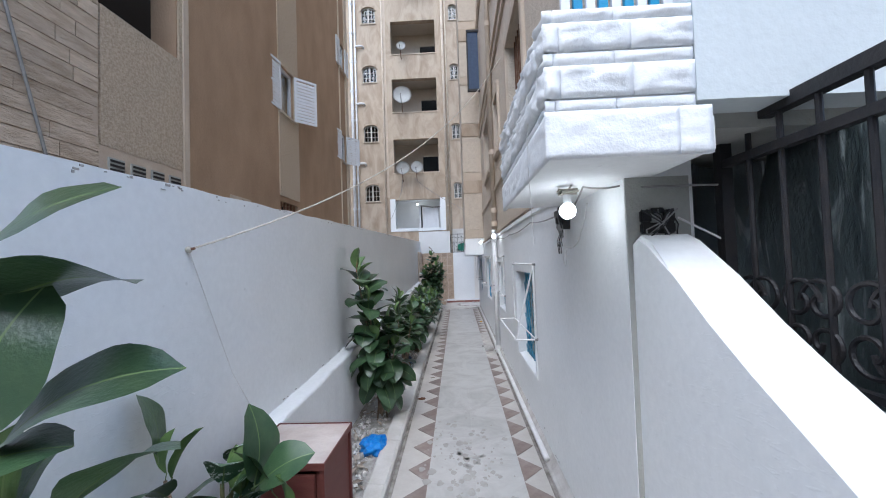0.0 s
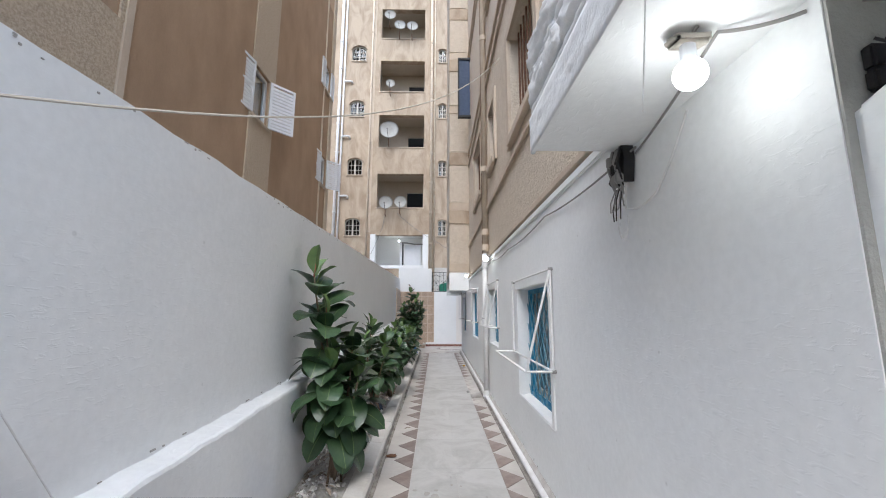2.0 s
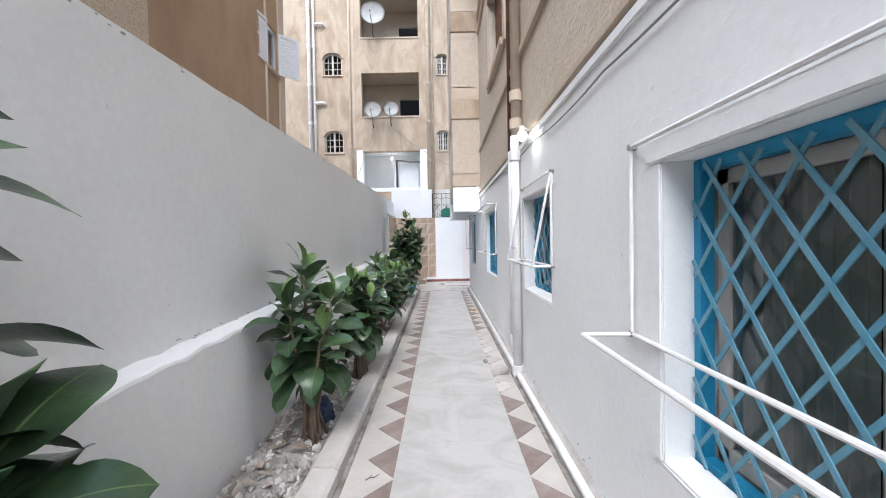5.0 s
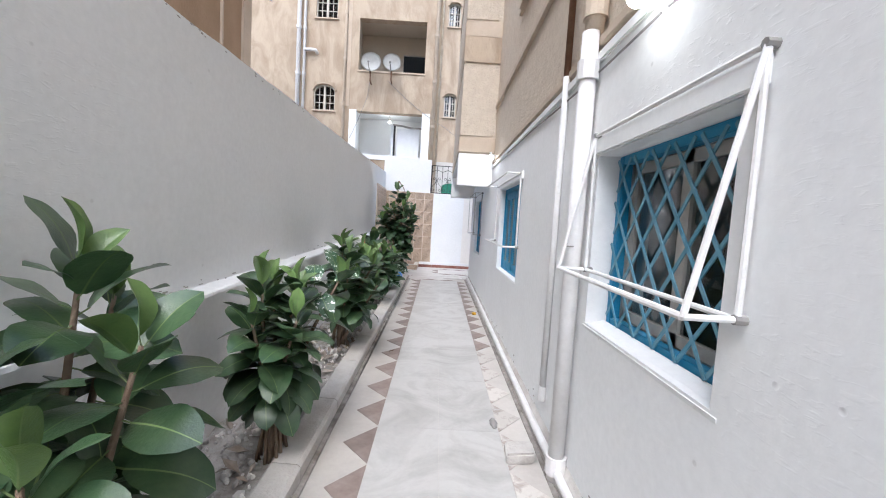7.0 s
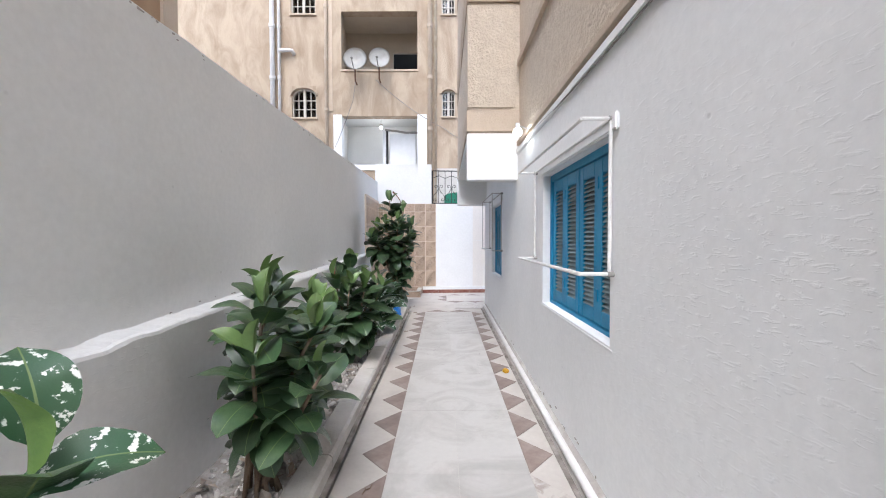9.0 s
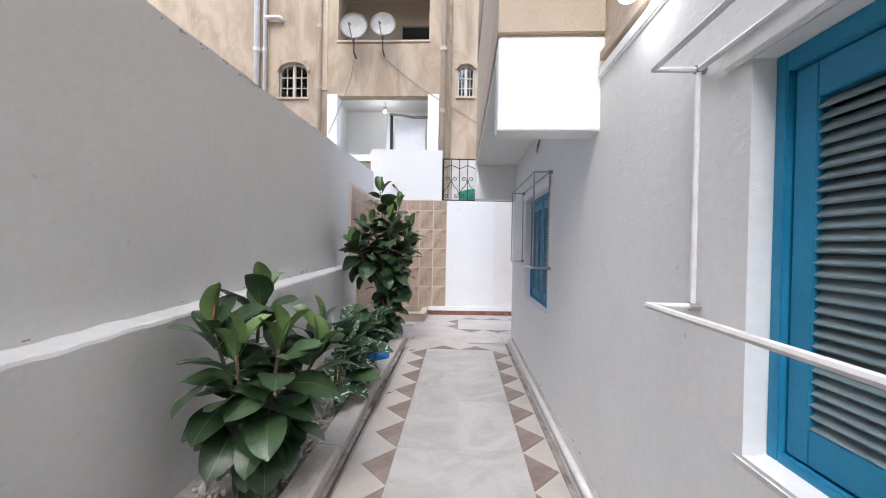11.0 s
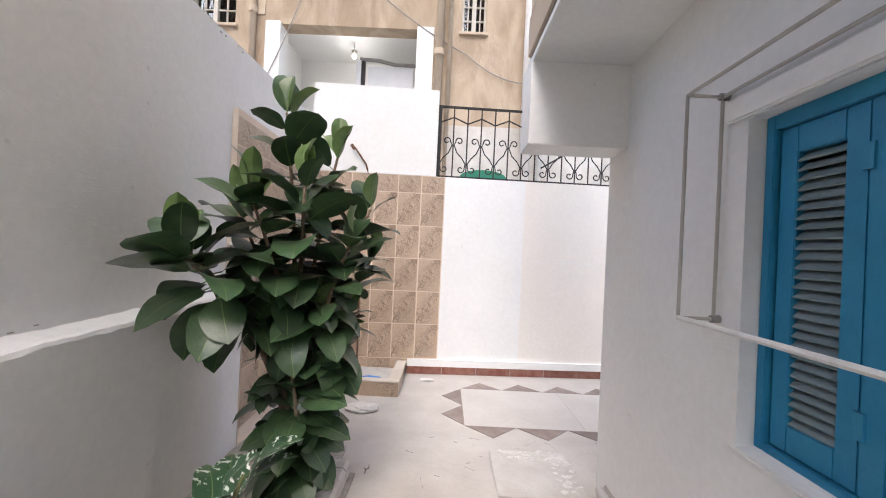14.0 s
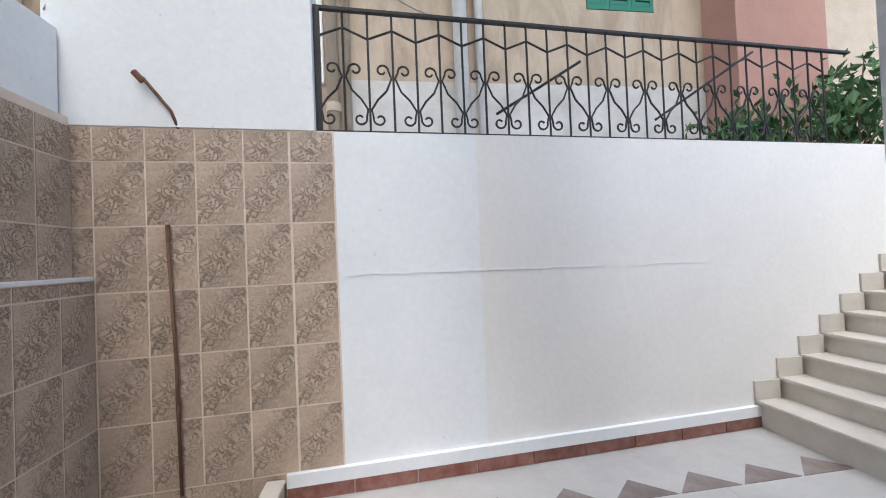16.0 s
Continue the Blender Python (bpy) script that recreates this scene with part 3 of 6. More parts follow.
def arched_window(x0, x1, z, h, group):
    w = empty("arched_window", "small arched white window in the beige rear wall", "window", x0, FY, z, group)
    W = x1 - x0
    rise = 0.3 * W
    curve = lambda o, lift=0.0: [(W / 2 - (W / 2 + o) * math.cos(math.pi * k / 12), h - rise - 0.01 + lift + (rise + o) * math.sin(math.pi * k / 12)) for k in range(13)]
    low, high = curve(0.0), curve(0.05)
    part("spandrel", prism(curve(-0.004)[::1] + [(W - 0.004, h + 0.06), (0.004, h + 0.06)], -0.004, 0.3, "y"), M_BEIGE, w)
    part("arch", prism(curve(0.0) + curve(0.06)[::-1], -0.05, 0.02, "y"), M_BEIGE, w, "arched hood moulding")
    t = 0.035
    part("frame", boxes((0, t, 0.06, 0.12, 0, h), (W - t, W, 0.06, 0.12, 0, h), (t, W - t, 0.06, 0.12, 0, t), (W / 2 - t, W / 2 + t, 0.05, 0.12, t, h - 0.06)), M_FADED, w)
    part("frame", prism(curve(-0.004) + curve(-0.05)[::-1], 0.06, 0.12, "y"), M_FADED, w)
    for k in (1, 3):
        part("mullion", boxes((W * k / 4 - 0.01, W * k / 4 + 0.01, 0.07, 0.1, t, h - 0.14 + 0.06)), M_FADED, w)
    for k in (1, 2):
        part("glazing_bar", boxes((t, W - t, 0.07, 0.1, (h - 0.1) * k / 3 - 0.01, (h - 0.1) * k / 3 + 0.01)), M_FADED, w)
    part("pane", boxes((t, W - t, 0.11, 0.115, t, h - 0.05)), M_GLASS, w)
    part("backing", boxes((-0.05, W + 0.05, 0.32, 0.36, -0.05, h + 0.05)), M_UNLIT, w, "near-black board standing in for the unlit room behind the glass")
    part("sill", boxes((-0.04, W + 0.04, -0.05, 0.05, -0.05, 0.0), bevel=0.005), M_TRIM, w)


for a in lw:
    arched_window(a[0], a[1], a[2], a[3] - a[2], "arched windows in a column")
for a in rw:
    arched_window(a[0], a[1], a[2], a[3] - a[2], "narrow arched windows in a column")


def louvre_panel(w, h, t, stile, rail):
    return boxes((0, stile, -t, t, 0, h), (w - stile, w, -t, t, 0, h), (stile, w - stile, -t, t, 0, rail), (stile, w - stile, -t, t, h - rail, h), (stile, w - stile, -t, t, h * 0.52, h * 0.52 + rail * 0.6))


g = empty("green_window", "green louvred shutters on the far house", "window", 3.35, FY, 4.55)
part("backing", boxes((0, 0.95, 0.1, 0.14, 0, 1.2)), M_UNLIT, g)
for k in range(3):
    sh = part("shutter", louvre_panel(0.31, 1.18, 0.02, 0.05, 0.07), M_GREEN, g)
    sh.location = (0.01 + 0.315 * k, 0.02, 0.01)
    for j in range(14):
        part("slat", boxes((0.05, 0.26, -0.012, 0.012, 0.08 + 0.073 * j, 0.08 + 0.073 * j + 0.05)), M_GREEN, sh)
for k, x in enumerate((0.6, 3.5)):
    g = empty("basement_shutter", "green arched shutter low on the far terrace", "shutter", x, FY - 0.06, 2.42, "green arched shutters")
    pts = [(0.78 / 2 - 0.39 * math.cos(math.pi * i / 10), 0.26 + 0.13 * math.sin(math.pi * i / 10)) for i in range(11)]
    part("panel", prism([(0, 0)] + pts + [(0.78, 0)], -0.02, 0.03, "y"), M_GREEN, g)
    for j in range(3):
        for q in (0.07, 0.42):
            part("slat", boxes((q, q + 0.28, -0.035, -0.02, 0.06 + 0.07 * j, 0.1 + 0.07 * j)), M_GREEN, g)

# satellite dishes
def dish(x, z, r, group="satellite dishes"):
    d = empty("satellite_dish", "round pale satellite dish on a balcony parapet", "satellite dish", x, FY - 0.06, z, group)
    bm = bmesh.new()
    rings = []
    for i in range(6):
        rr = r * i / 5
        yy = -0.32 - 0.16 * r + 0.25 * r * (1 - (i / 5) ** 2)
        rings.append([bm.verts.new((rr * math.cos(math.pi * k / 14), yy, rr * math.sin(math.pi * k / 14))) for k in range(28)] if i else [bm.verts.new((0, yy, 0))])
    for k in range(28):
        bm.faces.new((rings[0][0], rings[1][k], rings[1][(k + 1) % 28]))
        for i in range(1, 5):
            bm.faces.new((rings[i][k], rings[i + 1][k], rings[i + 1][(k + 1) % 28], rings[i][(k + 1) % 28]))
    bmesh.ops.solidify(bm, geom=bm.faces[:], thickness=0.012)
    o = part("reflector", bm, M_DISH, d, "", True)
    o.rotation_euler = (radians(-8), 0, radians(6))
    part("arm", rod((0, -0.3, -r * 0.9), (0, -0.36 - r * 0.9, -r * 0.15), r=0.012), M_CABLE, d)
    part("receiver", rod((0, -0.34 - r * 0.9, -r * 0.17), (0, -0.28 - r * 0.8, -0.02), r=0.03), M_CABLE, d)
    part("mast", rod((0, -0.2, -0.02), (0, -0.2, -r - 0.18), (0, 0.04, -r - 0.22), r=0.02), M_RUST, d, "rusty bracket")


dish(-2.07, 6.66, 0.34)
dish(-1.35, 6.69, 0.31)
dish(-2.0, 10.43, 0.48)
dish(-1.99, 13.0, 0.24)
dish(-2.1, 16.95, 0.3)
dish(-1.57, 16.35, 0.3)
dish(-0.91, 16.3, 0.3)


# pipes on the far house
def wall_pipe(name, label, pts, r, m, collars=(), group=""):
    p = empty(name, label, "pipe", *pts[0], group)
    o = Vector(pts[0])
    part("tube", rod(*[tuple(Vector(q) - o) for q in pts], r=r, sides=12), m, p, "", True)
    for c in collars:
        c = Vector(c) - o
        part("collar", rod((c.x, c.y, c.z - 0.05), (c.x, c.y, c.z + 0.05), r=r * 1.3, sides=12), m, p)
    return p


cz = [3.2 + 1.55 * k for k in range(9)]
wall_pipe("drain_pipe", "white drain pipe on the beige rear wall", [(-4.62, FY - 0.1, 0), (-4.62, FY - 0.1, 19)], 0.07, M_PIPE, [(-4.62, FY - 0.1, z) for z in cz], "drain pipes")
wall_pipe("drain_pipe", "slim white drain pipe on the beige rear wall", [(-4.42, FY - 0.08, 0), (-4.42, FY - 0.08, 19)], 0.045, M_PIPE, [(-4.42, FY - 0.08, z) for z in cz], "drain pipes")
for z in (7.1, 10.25, 13.3):
    wall_pipe("pipe_branch", "white branch pipe stub on the rear wall", [(-4.42, FY - 0.1, z), (-4.15, FY - 0.1, z + 0.02), (-4.02, FY - 0.1, z), (-4.0, FY + 0.02, z - 0.06)], 0.055, M_PIPE)
wall_pipe("drain_pipe", "beige drain pipe on the rear wall", [(-3.0, FY - 0.06, 0), (-3.0, FY - 0.06, 19)], 0.05, M_TRIM, [(-3.0, FY - 0.06, z + 0.6) for z in cz], "drain pipes")
wall_pipe("drain_pipe", "brown drain pipe on the rear wall", [(0.16, FY - 0.07, 2), (0.16, FY - 0.07, 19)], 0.065, M_TRIM, [(0.16, FY - 0.07, z) for z in cz], "drain pipes")
wall_pipe("drain_pipe", "slim beige drain pipe on the rear wall", [(0.33, FY - 0.05, 2), (0.33, FY - 0.05, 19)], 0.035, M_ROUGHCAST, [], "drain pipes")
wall_pipe("drain_pipe", "pale drain pipe beside the terrace railing", [(1.66, FY - 0.1, 2.1), (1.66, FY - 0.1, 9)], 0.085, M_PIPE, [], "drain pipes")
wall_pipe("drain_pipe", "slim white drain pipe beside the terrace railing", [(1.9, FY - 0.07, 2.1), (1.9, FY - 0.07, 9)], 0.05, M_PIPE, [], "drain pipes")
structure("pilaster", boxes((-2.95, -2.82, FY - 0.02, FY, 5.3, 19)), M_TRIM, "shallow beige pilaster", "trim")

# ---- right house, upper storeys ----
upper_holes = [(1.35, 2.65, 3.62, 5.0), (3.95, 4.6, 3.95, 4.95), (0.4, 1.9, 7.0, 8.4), (5.9, 7.4, 4.0, 5.3), (3.95, 4.6, 7.2, 8.2)]
structure("wall_right_upper", pierced("x", XR + 0.02, XR + 0.4, -0.6, 12.74, 2.40, 16, upper_holes), M_CREAM, "beige rendered upper wall of the house above the white wall", "wall")
structure("wall_right_inside", boxes((XR + 0.9, XR + 1.0, -0.6, 12.6, 2.40, 16)), M_UNLIT, "near-black wall standing in for the unlit rooms behind the upper windows", "wall")
for (a, b, z0, z1) in upper_holes:
    w = empty("upper_window", "dark upper window with a raised beige surround", "window", XR + 0.02, a, z0, "upper windows")
    for d in ((-0.04, 0.001, -0.14, 0.0, -0.1, z1 - z0 + 0.14), (-0.04, 0.001, b - a, b - a + 0.14, -0.1, z1 - z0 + 0.14), (-0.04, 0.001, 0, b - a, z1 - z0, z1 - z0 + 0.14), (-0.07, 0.001, 0, b - a, -0.1, 0)):
        part("surround", boxes(d, bevel=0.006), M_TRIM, w)
    n = max(4, int((b - a) / 0.13))
    for k in range(1, n):
        part("bar", boxes((0.08, 0.1, (b - a) * k / n - 0.008, (b - a) * k / n + 0.008, 0, z1 - z0)), M_RUST, w)
for z in (2.43, 3.3, 5.75, 6.1, 8.9, 9.25):
    structure("string_course", boxes((XR - 0.02, XR + 0.02, -0.6, 9.2, z, z + 0.05 + 0.02 * (z > 3)), bevel=0.004), M_TRIM, "thin beige moulding along the upper wall", "trim")
aw = empty("dark_awning_window", "dark open metal shutter high on the house wall", "shutter", XR, 8.2, 6.9)
part("panel", boxes((-0.32, -0.02, 0, 0.04, 0, 1.7)), M_NAVY, aw)
part("frame", boxes((-0.36, 0.0, -0.03, 0.07, 1.7, 1.76), (-0.36, 0.0, -0.03, 0.07, -0.06, 0.0), (-0.36, -0.32, -0.03, 0.07, 0, 1.7)), M_BLACK, aw)

# projecting bay
structure("wall_under_bay", boxes((XR, XR + 0.03, 9.40, 12.5, 2.34, 2.535)), M_WHITE, "white plaster strip under the bay", "wall")
structure("wall_bay_base", boxes((0.865, XR + 0.02, 9.23, 9.40, 2.06, 2.58), (0.87, XR + 0.02, 9.40, 12.74, 2.535, 2.58), bevel=0.006), M_WHITE, "white painted base of the projecting bay", "wall")
structure("bay_downstand", boxes((0.865, XR + 0.02, 12.5, 12.74, 2.06, 2.535), bevel=0.006), M_WHITE, "white beam under the end of the bay", "wall")
structure("wall_bay", boxes((0.885, XR + 0.02, 9.25, 12.6, 2.58, 16)), M_CREAM, "beige projecting bay", "wall")
z = 2.6
k = 0
while z < 15.0:
    hband, hpanel = 0.24, 1.18
    structure("bay_band", boxes((0.86, XR + 0.018, 9.222, 12.61, z, z + hband), bevel=0.006), M_TRIM, "smooth beige band round the bay", "trim")
    structure("bay_panel", boxes((0.868, XR - 0.06, 9.232, 12.605, z + hband + 0.03, z + hband + hpanel - 0.03)), M_CREAM, "raised roughcast panel on the bay", "wall")
    structure("bay_band", boxes((0.86, XR + 0.018, 9.222, 12.61, z + hband + hpanel, z + hband + hpanel + 0.4), bevel=0.006), M_BEIGE, "smooth beige band round the bay", "trim")
    z += hband + hpanel + 0.4 + (1.27 if k % 2 else 0.0)
    if k % 2:
        structure("bay_panel", boxes((0.868, XR - 0.06, 9.232, 12.605, z - 1.24, z - 0.03)), M_CREAM, "raised roughcast panel on the bay", "wall")
    k += 1

# ---- terrace behind the railing and the stair court ----
structure("terrace", boxes((0.3, 12, 15.42, FY, 1.9, 2.18), (-8, 0.3, 15.06, FY, 1.2, 1.4)), M_CONC, "cement terrace behind the railing", "floor")
structure("terrace_dado", boxes((0.28, 4.98, FY - 0.025, FY, 2.18, 3.55)), M_DADO, "dirty white painted foot of the far house", "wall")
structure("wall_court_right", boxes((7.0, 7.25, 12.0, 16.3, -0.1, 3.0)), M_WHITE, "white wall closing the stair court", "wall")
structure("wall_right_far_side", boxes((2.5, 2.6, -0.6, 12.42, -0.1, 16)), M_CREAM, "far side of the beige house", "wall")
structure("wall_right_back", boxes((XR + 0.4, 2.6, 12.42, 12.74, 2.34, 16)), M_CREAM, "rear of the beige house", "wall")
# added out of view: closes the passage, its height limits light from the street side
structure("wall_unseen_street_end", boxes((-8, 8, -8.3, -8, -0.3, 6.0)), M_BEIGE, "unseen beige wall added to close the passage and hold back low sky light", "wall")

# ---- blue windows of the white wall ----
FX = XR + 0.11     # plane of the blue frames


def surround(name, w, label):
    y0, y1, z0, z1 = w
    ob = empty(name, label, "window surround", XR, y0, z0, "window surrounds")
    W, H = y1 - y0, z1 - z0
    part("lintel", boxes((-0.022, 0.001, -0.09, W + 0.09, H, H + 0.085), bevel=0.008), M_WHITE, ob)
    part("sill", prism([(-0.004, -0.012), (0.0, -0.03), (0.001, -0.004), (0.1, -0.004), (0.1, 0.02)], -0.03, W + 0.03, "y"), M_WHITE, ob)
    for a in (-0.075, W) if y0 < 3 else ():
        part("jamb", boxes((-0.014, 0.001, a, a + 0.075, -0.002, H), bevel=0.006), M_WHITE, ob)


def strip(x, ya, za, yb, zb, width, depth):
    """A flat bar lying in a plane across x, from (ya, za) to (yb, zb)."""
    d = Vector((yb - ya, zb - za)).normalized() * width / 2
    return prism([(ya - d.y, za + d.x), (yb - d.y, zb + d.x), (yb + d.y, zb - d.x), (ya + d.y, za - d.x)], x, x + depth, "x")


def lattice_window(w, veiled):
    y0, y1, z0, z1 = w
    W, H = y1 - y0, z1 - z0
    ob = empty("lattice_window", "blue-framed window behind a blue diamond lattice grille", "window", FX, y0, z0, "lattice windows")
    t = 0.045
    part("frame", boxes((0, 0.05, 0, t, 0, H), (0, 0.05, W - t, W, 0, H), (0, 0.05, t, W - t, 0, t), (0, 0.05, t, W - t, H - t, H), bevel=0.004), M_BLUE, ob)
    part("sash", boxes((0.06, 0.09, t, t + 0.05, t, H - t), (0.06, 0.09, W - t - 0.05, W - t, t, H - t), (0.06, 0.09, W / 2 - 0.03, W / 2 + 0.03, t, H - t), (0.06, 0.09, t, W - t, H - t - 0.05, H - t), (0.06, 0.09, t, W - t, t, t + 0.05)), M_SASH, ob, "weathered pale inner sash")
    for k in range(2):
        part("pane", boxes((0.074, 0.078, t + 0.05 + k * (W / 2 - t), W / 2 - 0.03 + k * (W / 2 - t + 0.01), t + 0.05, H - t - 0.05)), M_GLASS, ob)
    # black board: the room's darkness is put into its colour
    part("backing", boxes((0.19, 0.2, 0.0, W, 0.0, H)), M_UNLIT, ob, "near-black board standing in for the unlit room behind the panes")
    if veiled:
        part("curtain", prism([(t + 0.02 + (W - 2 * t) * k / 40, 0.16 + 0.012 * math.sin(k * 1.9)) for k in range(41)] + [(W - t - 0.02 - (W - 2 * t) * k / 40, 0.164 + 0.012 * math.sin((40 - k) * 1.9)) for k in range(41)], 0.02, H - 0.02, "z"), M_CURTAIN, ob, "thin pale curtain")
        for o in ob.children:
            if o.name.startswith("curtain"):
                o.data.transform(Matrix(((0, 1, 0, 0), (1, 0, 0, 0), (0, 0, 1, 0), (0, 0, 0, 1))))
    step = 0.158
    slope = 1.35
    a, b = t - 0.02, W - t + 0.02
    lo, hi = t - 0.02, H - t + 0.02
    for sgn in (1, -1):
        u = -3.0
        while u < 3.0:
            # line z = lo + slope * (y - u) for one way, mirrored for the other
            pts = []
            for zz in (lo, hi):
                y = u + (zz - lo) / slope
                pts.append((y, zz))
            (p, q), (r2, s2) = pts
            ya, za, yb, zb = p, q, r2, s2
            if yb > a and ya < b:
                if ya < a:
                    za, ya = lo + slope * (a - u), a
                if yb > b:
                    zb, yb = lo + slope * (b - u), b
                if zb - za > 0.05:
                    if sgn < 0:
                        ya, yb = W - ya, W - yb
                    part("lattice_bar", strip(-0.014 - 0.006 * (sgn > 0), ya, za, yb, zb, 0.016, 0.005), M_LATTICE, ob)
            u += step


def shutter_window(w, panels=4):
    y0, y1, z0, z1 = w
    W, H = y1 - y0, z1 - z0
    ob = empty("shuttered_blue_window", "closed blue wooden louvred shutters in a white reveal", "window", XR + 0.06, y0, z0, "blue shutters")
    part("frame", boxes((0, 0.07, 0, 0.035, 0, H), (0, 0.07, W - 0.035, W, 0, H), (0, 0.07, 0.035, W - 0.035, H - 0.05, H), (0, 0.07, 0.035, W - 0.035, 0, 0.03), bevel=0.003), M_BLUE, ob)
    pw, ph = (W - 0.078) / panels, H - 0.09
    st, rl = 0.062, 0.085
    n = 28
    for k in range(panels):
        sh = part("shutter", boxes((0.0, 0.036, 0, st, 0, ph), (0.0, 0.036, pw - st - 0.004, pw - 0.004, 0, ph), (0.0, 0.036, st, pw - st - 0.004, 0, rl), (0.0, 0.036, st, pw - st - 0.004, ph - rl, ph), bevel=0.003), M_BLUE, ob)
        sh.location = (0.012 + 0.004 * (k % 2), 0.039 + pw * k, 0.036)
        gap = (ph - 2 * rl) / n
        for j in range(n):
            zc = rl + gap * (j + 0.5)
            sl = part("slat", boxes((-0.02, 0.02, st - 0.004, pw - st, -0.0035, 0.0035)), M_SLAT, sh)
            sl.location, sl.rotation_euler = (0.019, 0, zc), (0, radians(-44 + 5 * math.sin(j * 7.3 + k * 2.1)), 0)
        for q in (0.14, 0.82):
            part("hinge", boxes((-0.008, 0.0, -0.012 if k % 2 else pw - 0.02, 0.012 if k % 2 else pw + 0.004, ph * q, ph * q + 0.07)), M_BLUE, sh)
    # black board: the shade behind the slats is painted on
    part("backing", boxes((0.09, 0.1, 0.03, W - 0.03, 0.02, H - 0.02)), M_UNLIT, ob, "near-black board standing in for the shade behind the louvres")


M_LATTICE = mat("faded_blue_paint", (0.10, 0.27, 0.37), (0.20, 0.36, 0.43), 0.5, 9, 60, 0.1, 0.8)
M_CURTAIN = mat("pale_curtain", (0.30, 0.31, 0.29), (0.18, 0.19, 0.18), 0.9, 4, 50, 0.1, 0.8)
M_SLAT = mat("weathered_blue_slat", (0.17, 0.25, 0.28), (0.27, 0.30, 0.29), 0.6, 9, 60, 0.1, 0.8)
for w in (W1, W2):
    surround("window_surround", w, "white plaster surround of the lattice window")
    lattice_window(w, w == W1)
for w in (W3, W4):
    surround("window_surround", w, "white plaster surround of the shuttered window")
    shutter_window(w)


def drying_rack(y0, y1, z0, z1, out, cage):
    ob = empty("drying_rack", "white painted steel laundry rack fixed round the window", "drying rack", XR, y0, z0, "laundry racks")
    W, H, r = y1 - y0, z1 - z0, 0.0065 if cage == 2 else 0.0095
    side = M_SASH if cage == 2 else M_RACK
    x = -0.022
    for a in (0, W):
        part("upright", rod((x, a, 0), (x, a, H), r=r), side, ob)
        part("side_arm", rod((x, a, 0), (-out, a, 0), r=r), side, ob)
        part("bracket", rod((0.012, a, 0), (x - 0.01, a, 0), r=0.014), M_CABLE, ob)
        part("bracket", rod((0.012, a, H), (x - 0.01, a, H), r=0.014), M_CABLE, ob)
        if cage:
            part("side_arm", rod((x, a, H), (-out, a, H), r=r), side, ob)
        elif a == 0 or y0 > 3:
            part("stay", rod((x, a, H), (-out, a, 0), r=r), M_RACK, ob)
    if not cage:
        part("back_rail", rod((x, 0, 0), (x, W, 0), r=r), M_RACK, ob)
    part("top_rail", rod((x, 0, H), (x, W, H), r=r), side, ob)
    part("front_rail", rod((-out, 0, 0), (-out, W, 0), r=max(r, 0.0085) * 1.15), M_RACK, ob)
    if cage:
        part("front_top_rail", rod((-out, 0, H), (-out, W, H), r=r), side, ob)
    if cage == 2:
        for a in (0, W):
            part("front_upright", rod((-out, a, 0), (-out, a, H), r=r), side, ob)


drying_rack(1.10, 2.62, 1.035, 1.82, 0.23, 0)
drying_rack(3.81, 4.86, 1.245, 1.94, 0.165, 0)
drying_rack(6.74, 8.30, 1.235, 1.98, 0.16, 1)
drying_rack(10.34, 11.72, 1.23, 2.04, 0.15, 2)

# ---- pipes, lamps and cables on the white wall ----
wall_pipe("drain_pipe", "thick white painted drain pipe on the white wall", [(1.37, 4.96, 0.0), (1.37, 4.96, 2.5)], 0.045, M_PIPE, [(1.37, 4.96, 2.3), (1.37, 4.96, 0.1)])
wall_pipe("drain_pipe", "thick beige drain pipe going up the house wall", [(1.385, 4.96, 2.5), (1.385, 4.96, 19)], 0.05, M_TRIM, [(1.385, 4.96, 2.62), (1.385, 4.96, 2.9), (1.385, 4.96, 4.1), (1.385, 4.96, 6.8)])
wall_pipe("drain_pipe", "slim white pipe on the white wall", [(1.405, 5.45, 0.25), (1.405, 5.45, 2.45)], 0.022, M_PIPE, [(1.405, 5.45, 0.3)])
wall_pipe("drain_pipe", "slim red-brown pipe on the house wall", [(1.405, 5.45, 2.45), (1.405, 5.45, 12)], 0.022, M_RUST)
wall_pipe("drain_pipe", "white pipe lying along the foot of the wall", [(1.368, 0.6, 0.062), (1.37, 5.0, 0.066), (1.388, 9.0, 0.06), (1.396, 12.6, 0.064)], 0.026, M_PIPE, [])
structure("wall_gutter", boxes((XR - 0.105, XR - 0.075, -0.5, 12.6, -0.01, 0.009)), M_GUTTER, "dirty dark mortar line at the foot of the wall", "floor")
structure("wall_foot", prism([(XR - 0.075, 0.0), (XR - 0.07, 0.022), (XR - 0.05, 0.034), (XR - 0.015, 0.075), (XR, 0.1), (XR, 0.0)], -0.5, 12.6, "y"), M_CONC, "rough cement fillet at the foot of the wall", "trim")
tap = empty("wall_tap", "small metal valve on the white drain pipe", "tap", 1.322, 4.91, 1.36)
part("body", rod((0.03, 0, 0), (-0.02, 0.0, 0.0), r=0.004), M_CABLE, tap)
part("handle", rod((-0.012, -0.025, 0.015), (-0.012, 0.02, 0.01), r=0.0025), M_CABLE, tap)
part("spout", rod((-0.02, 0, 0), (-0.024, 0, -0.03), r=0.003), M_CABLE, tap)
blk = empty("rubble_block", "broken cement block at the foot of the drain pipe", "rubble", 1.2, 5.15, 0)
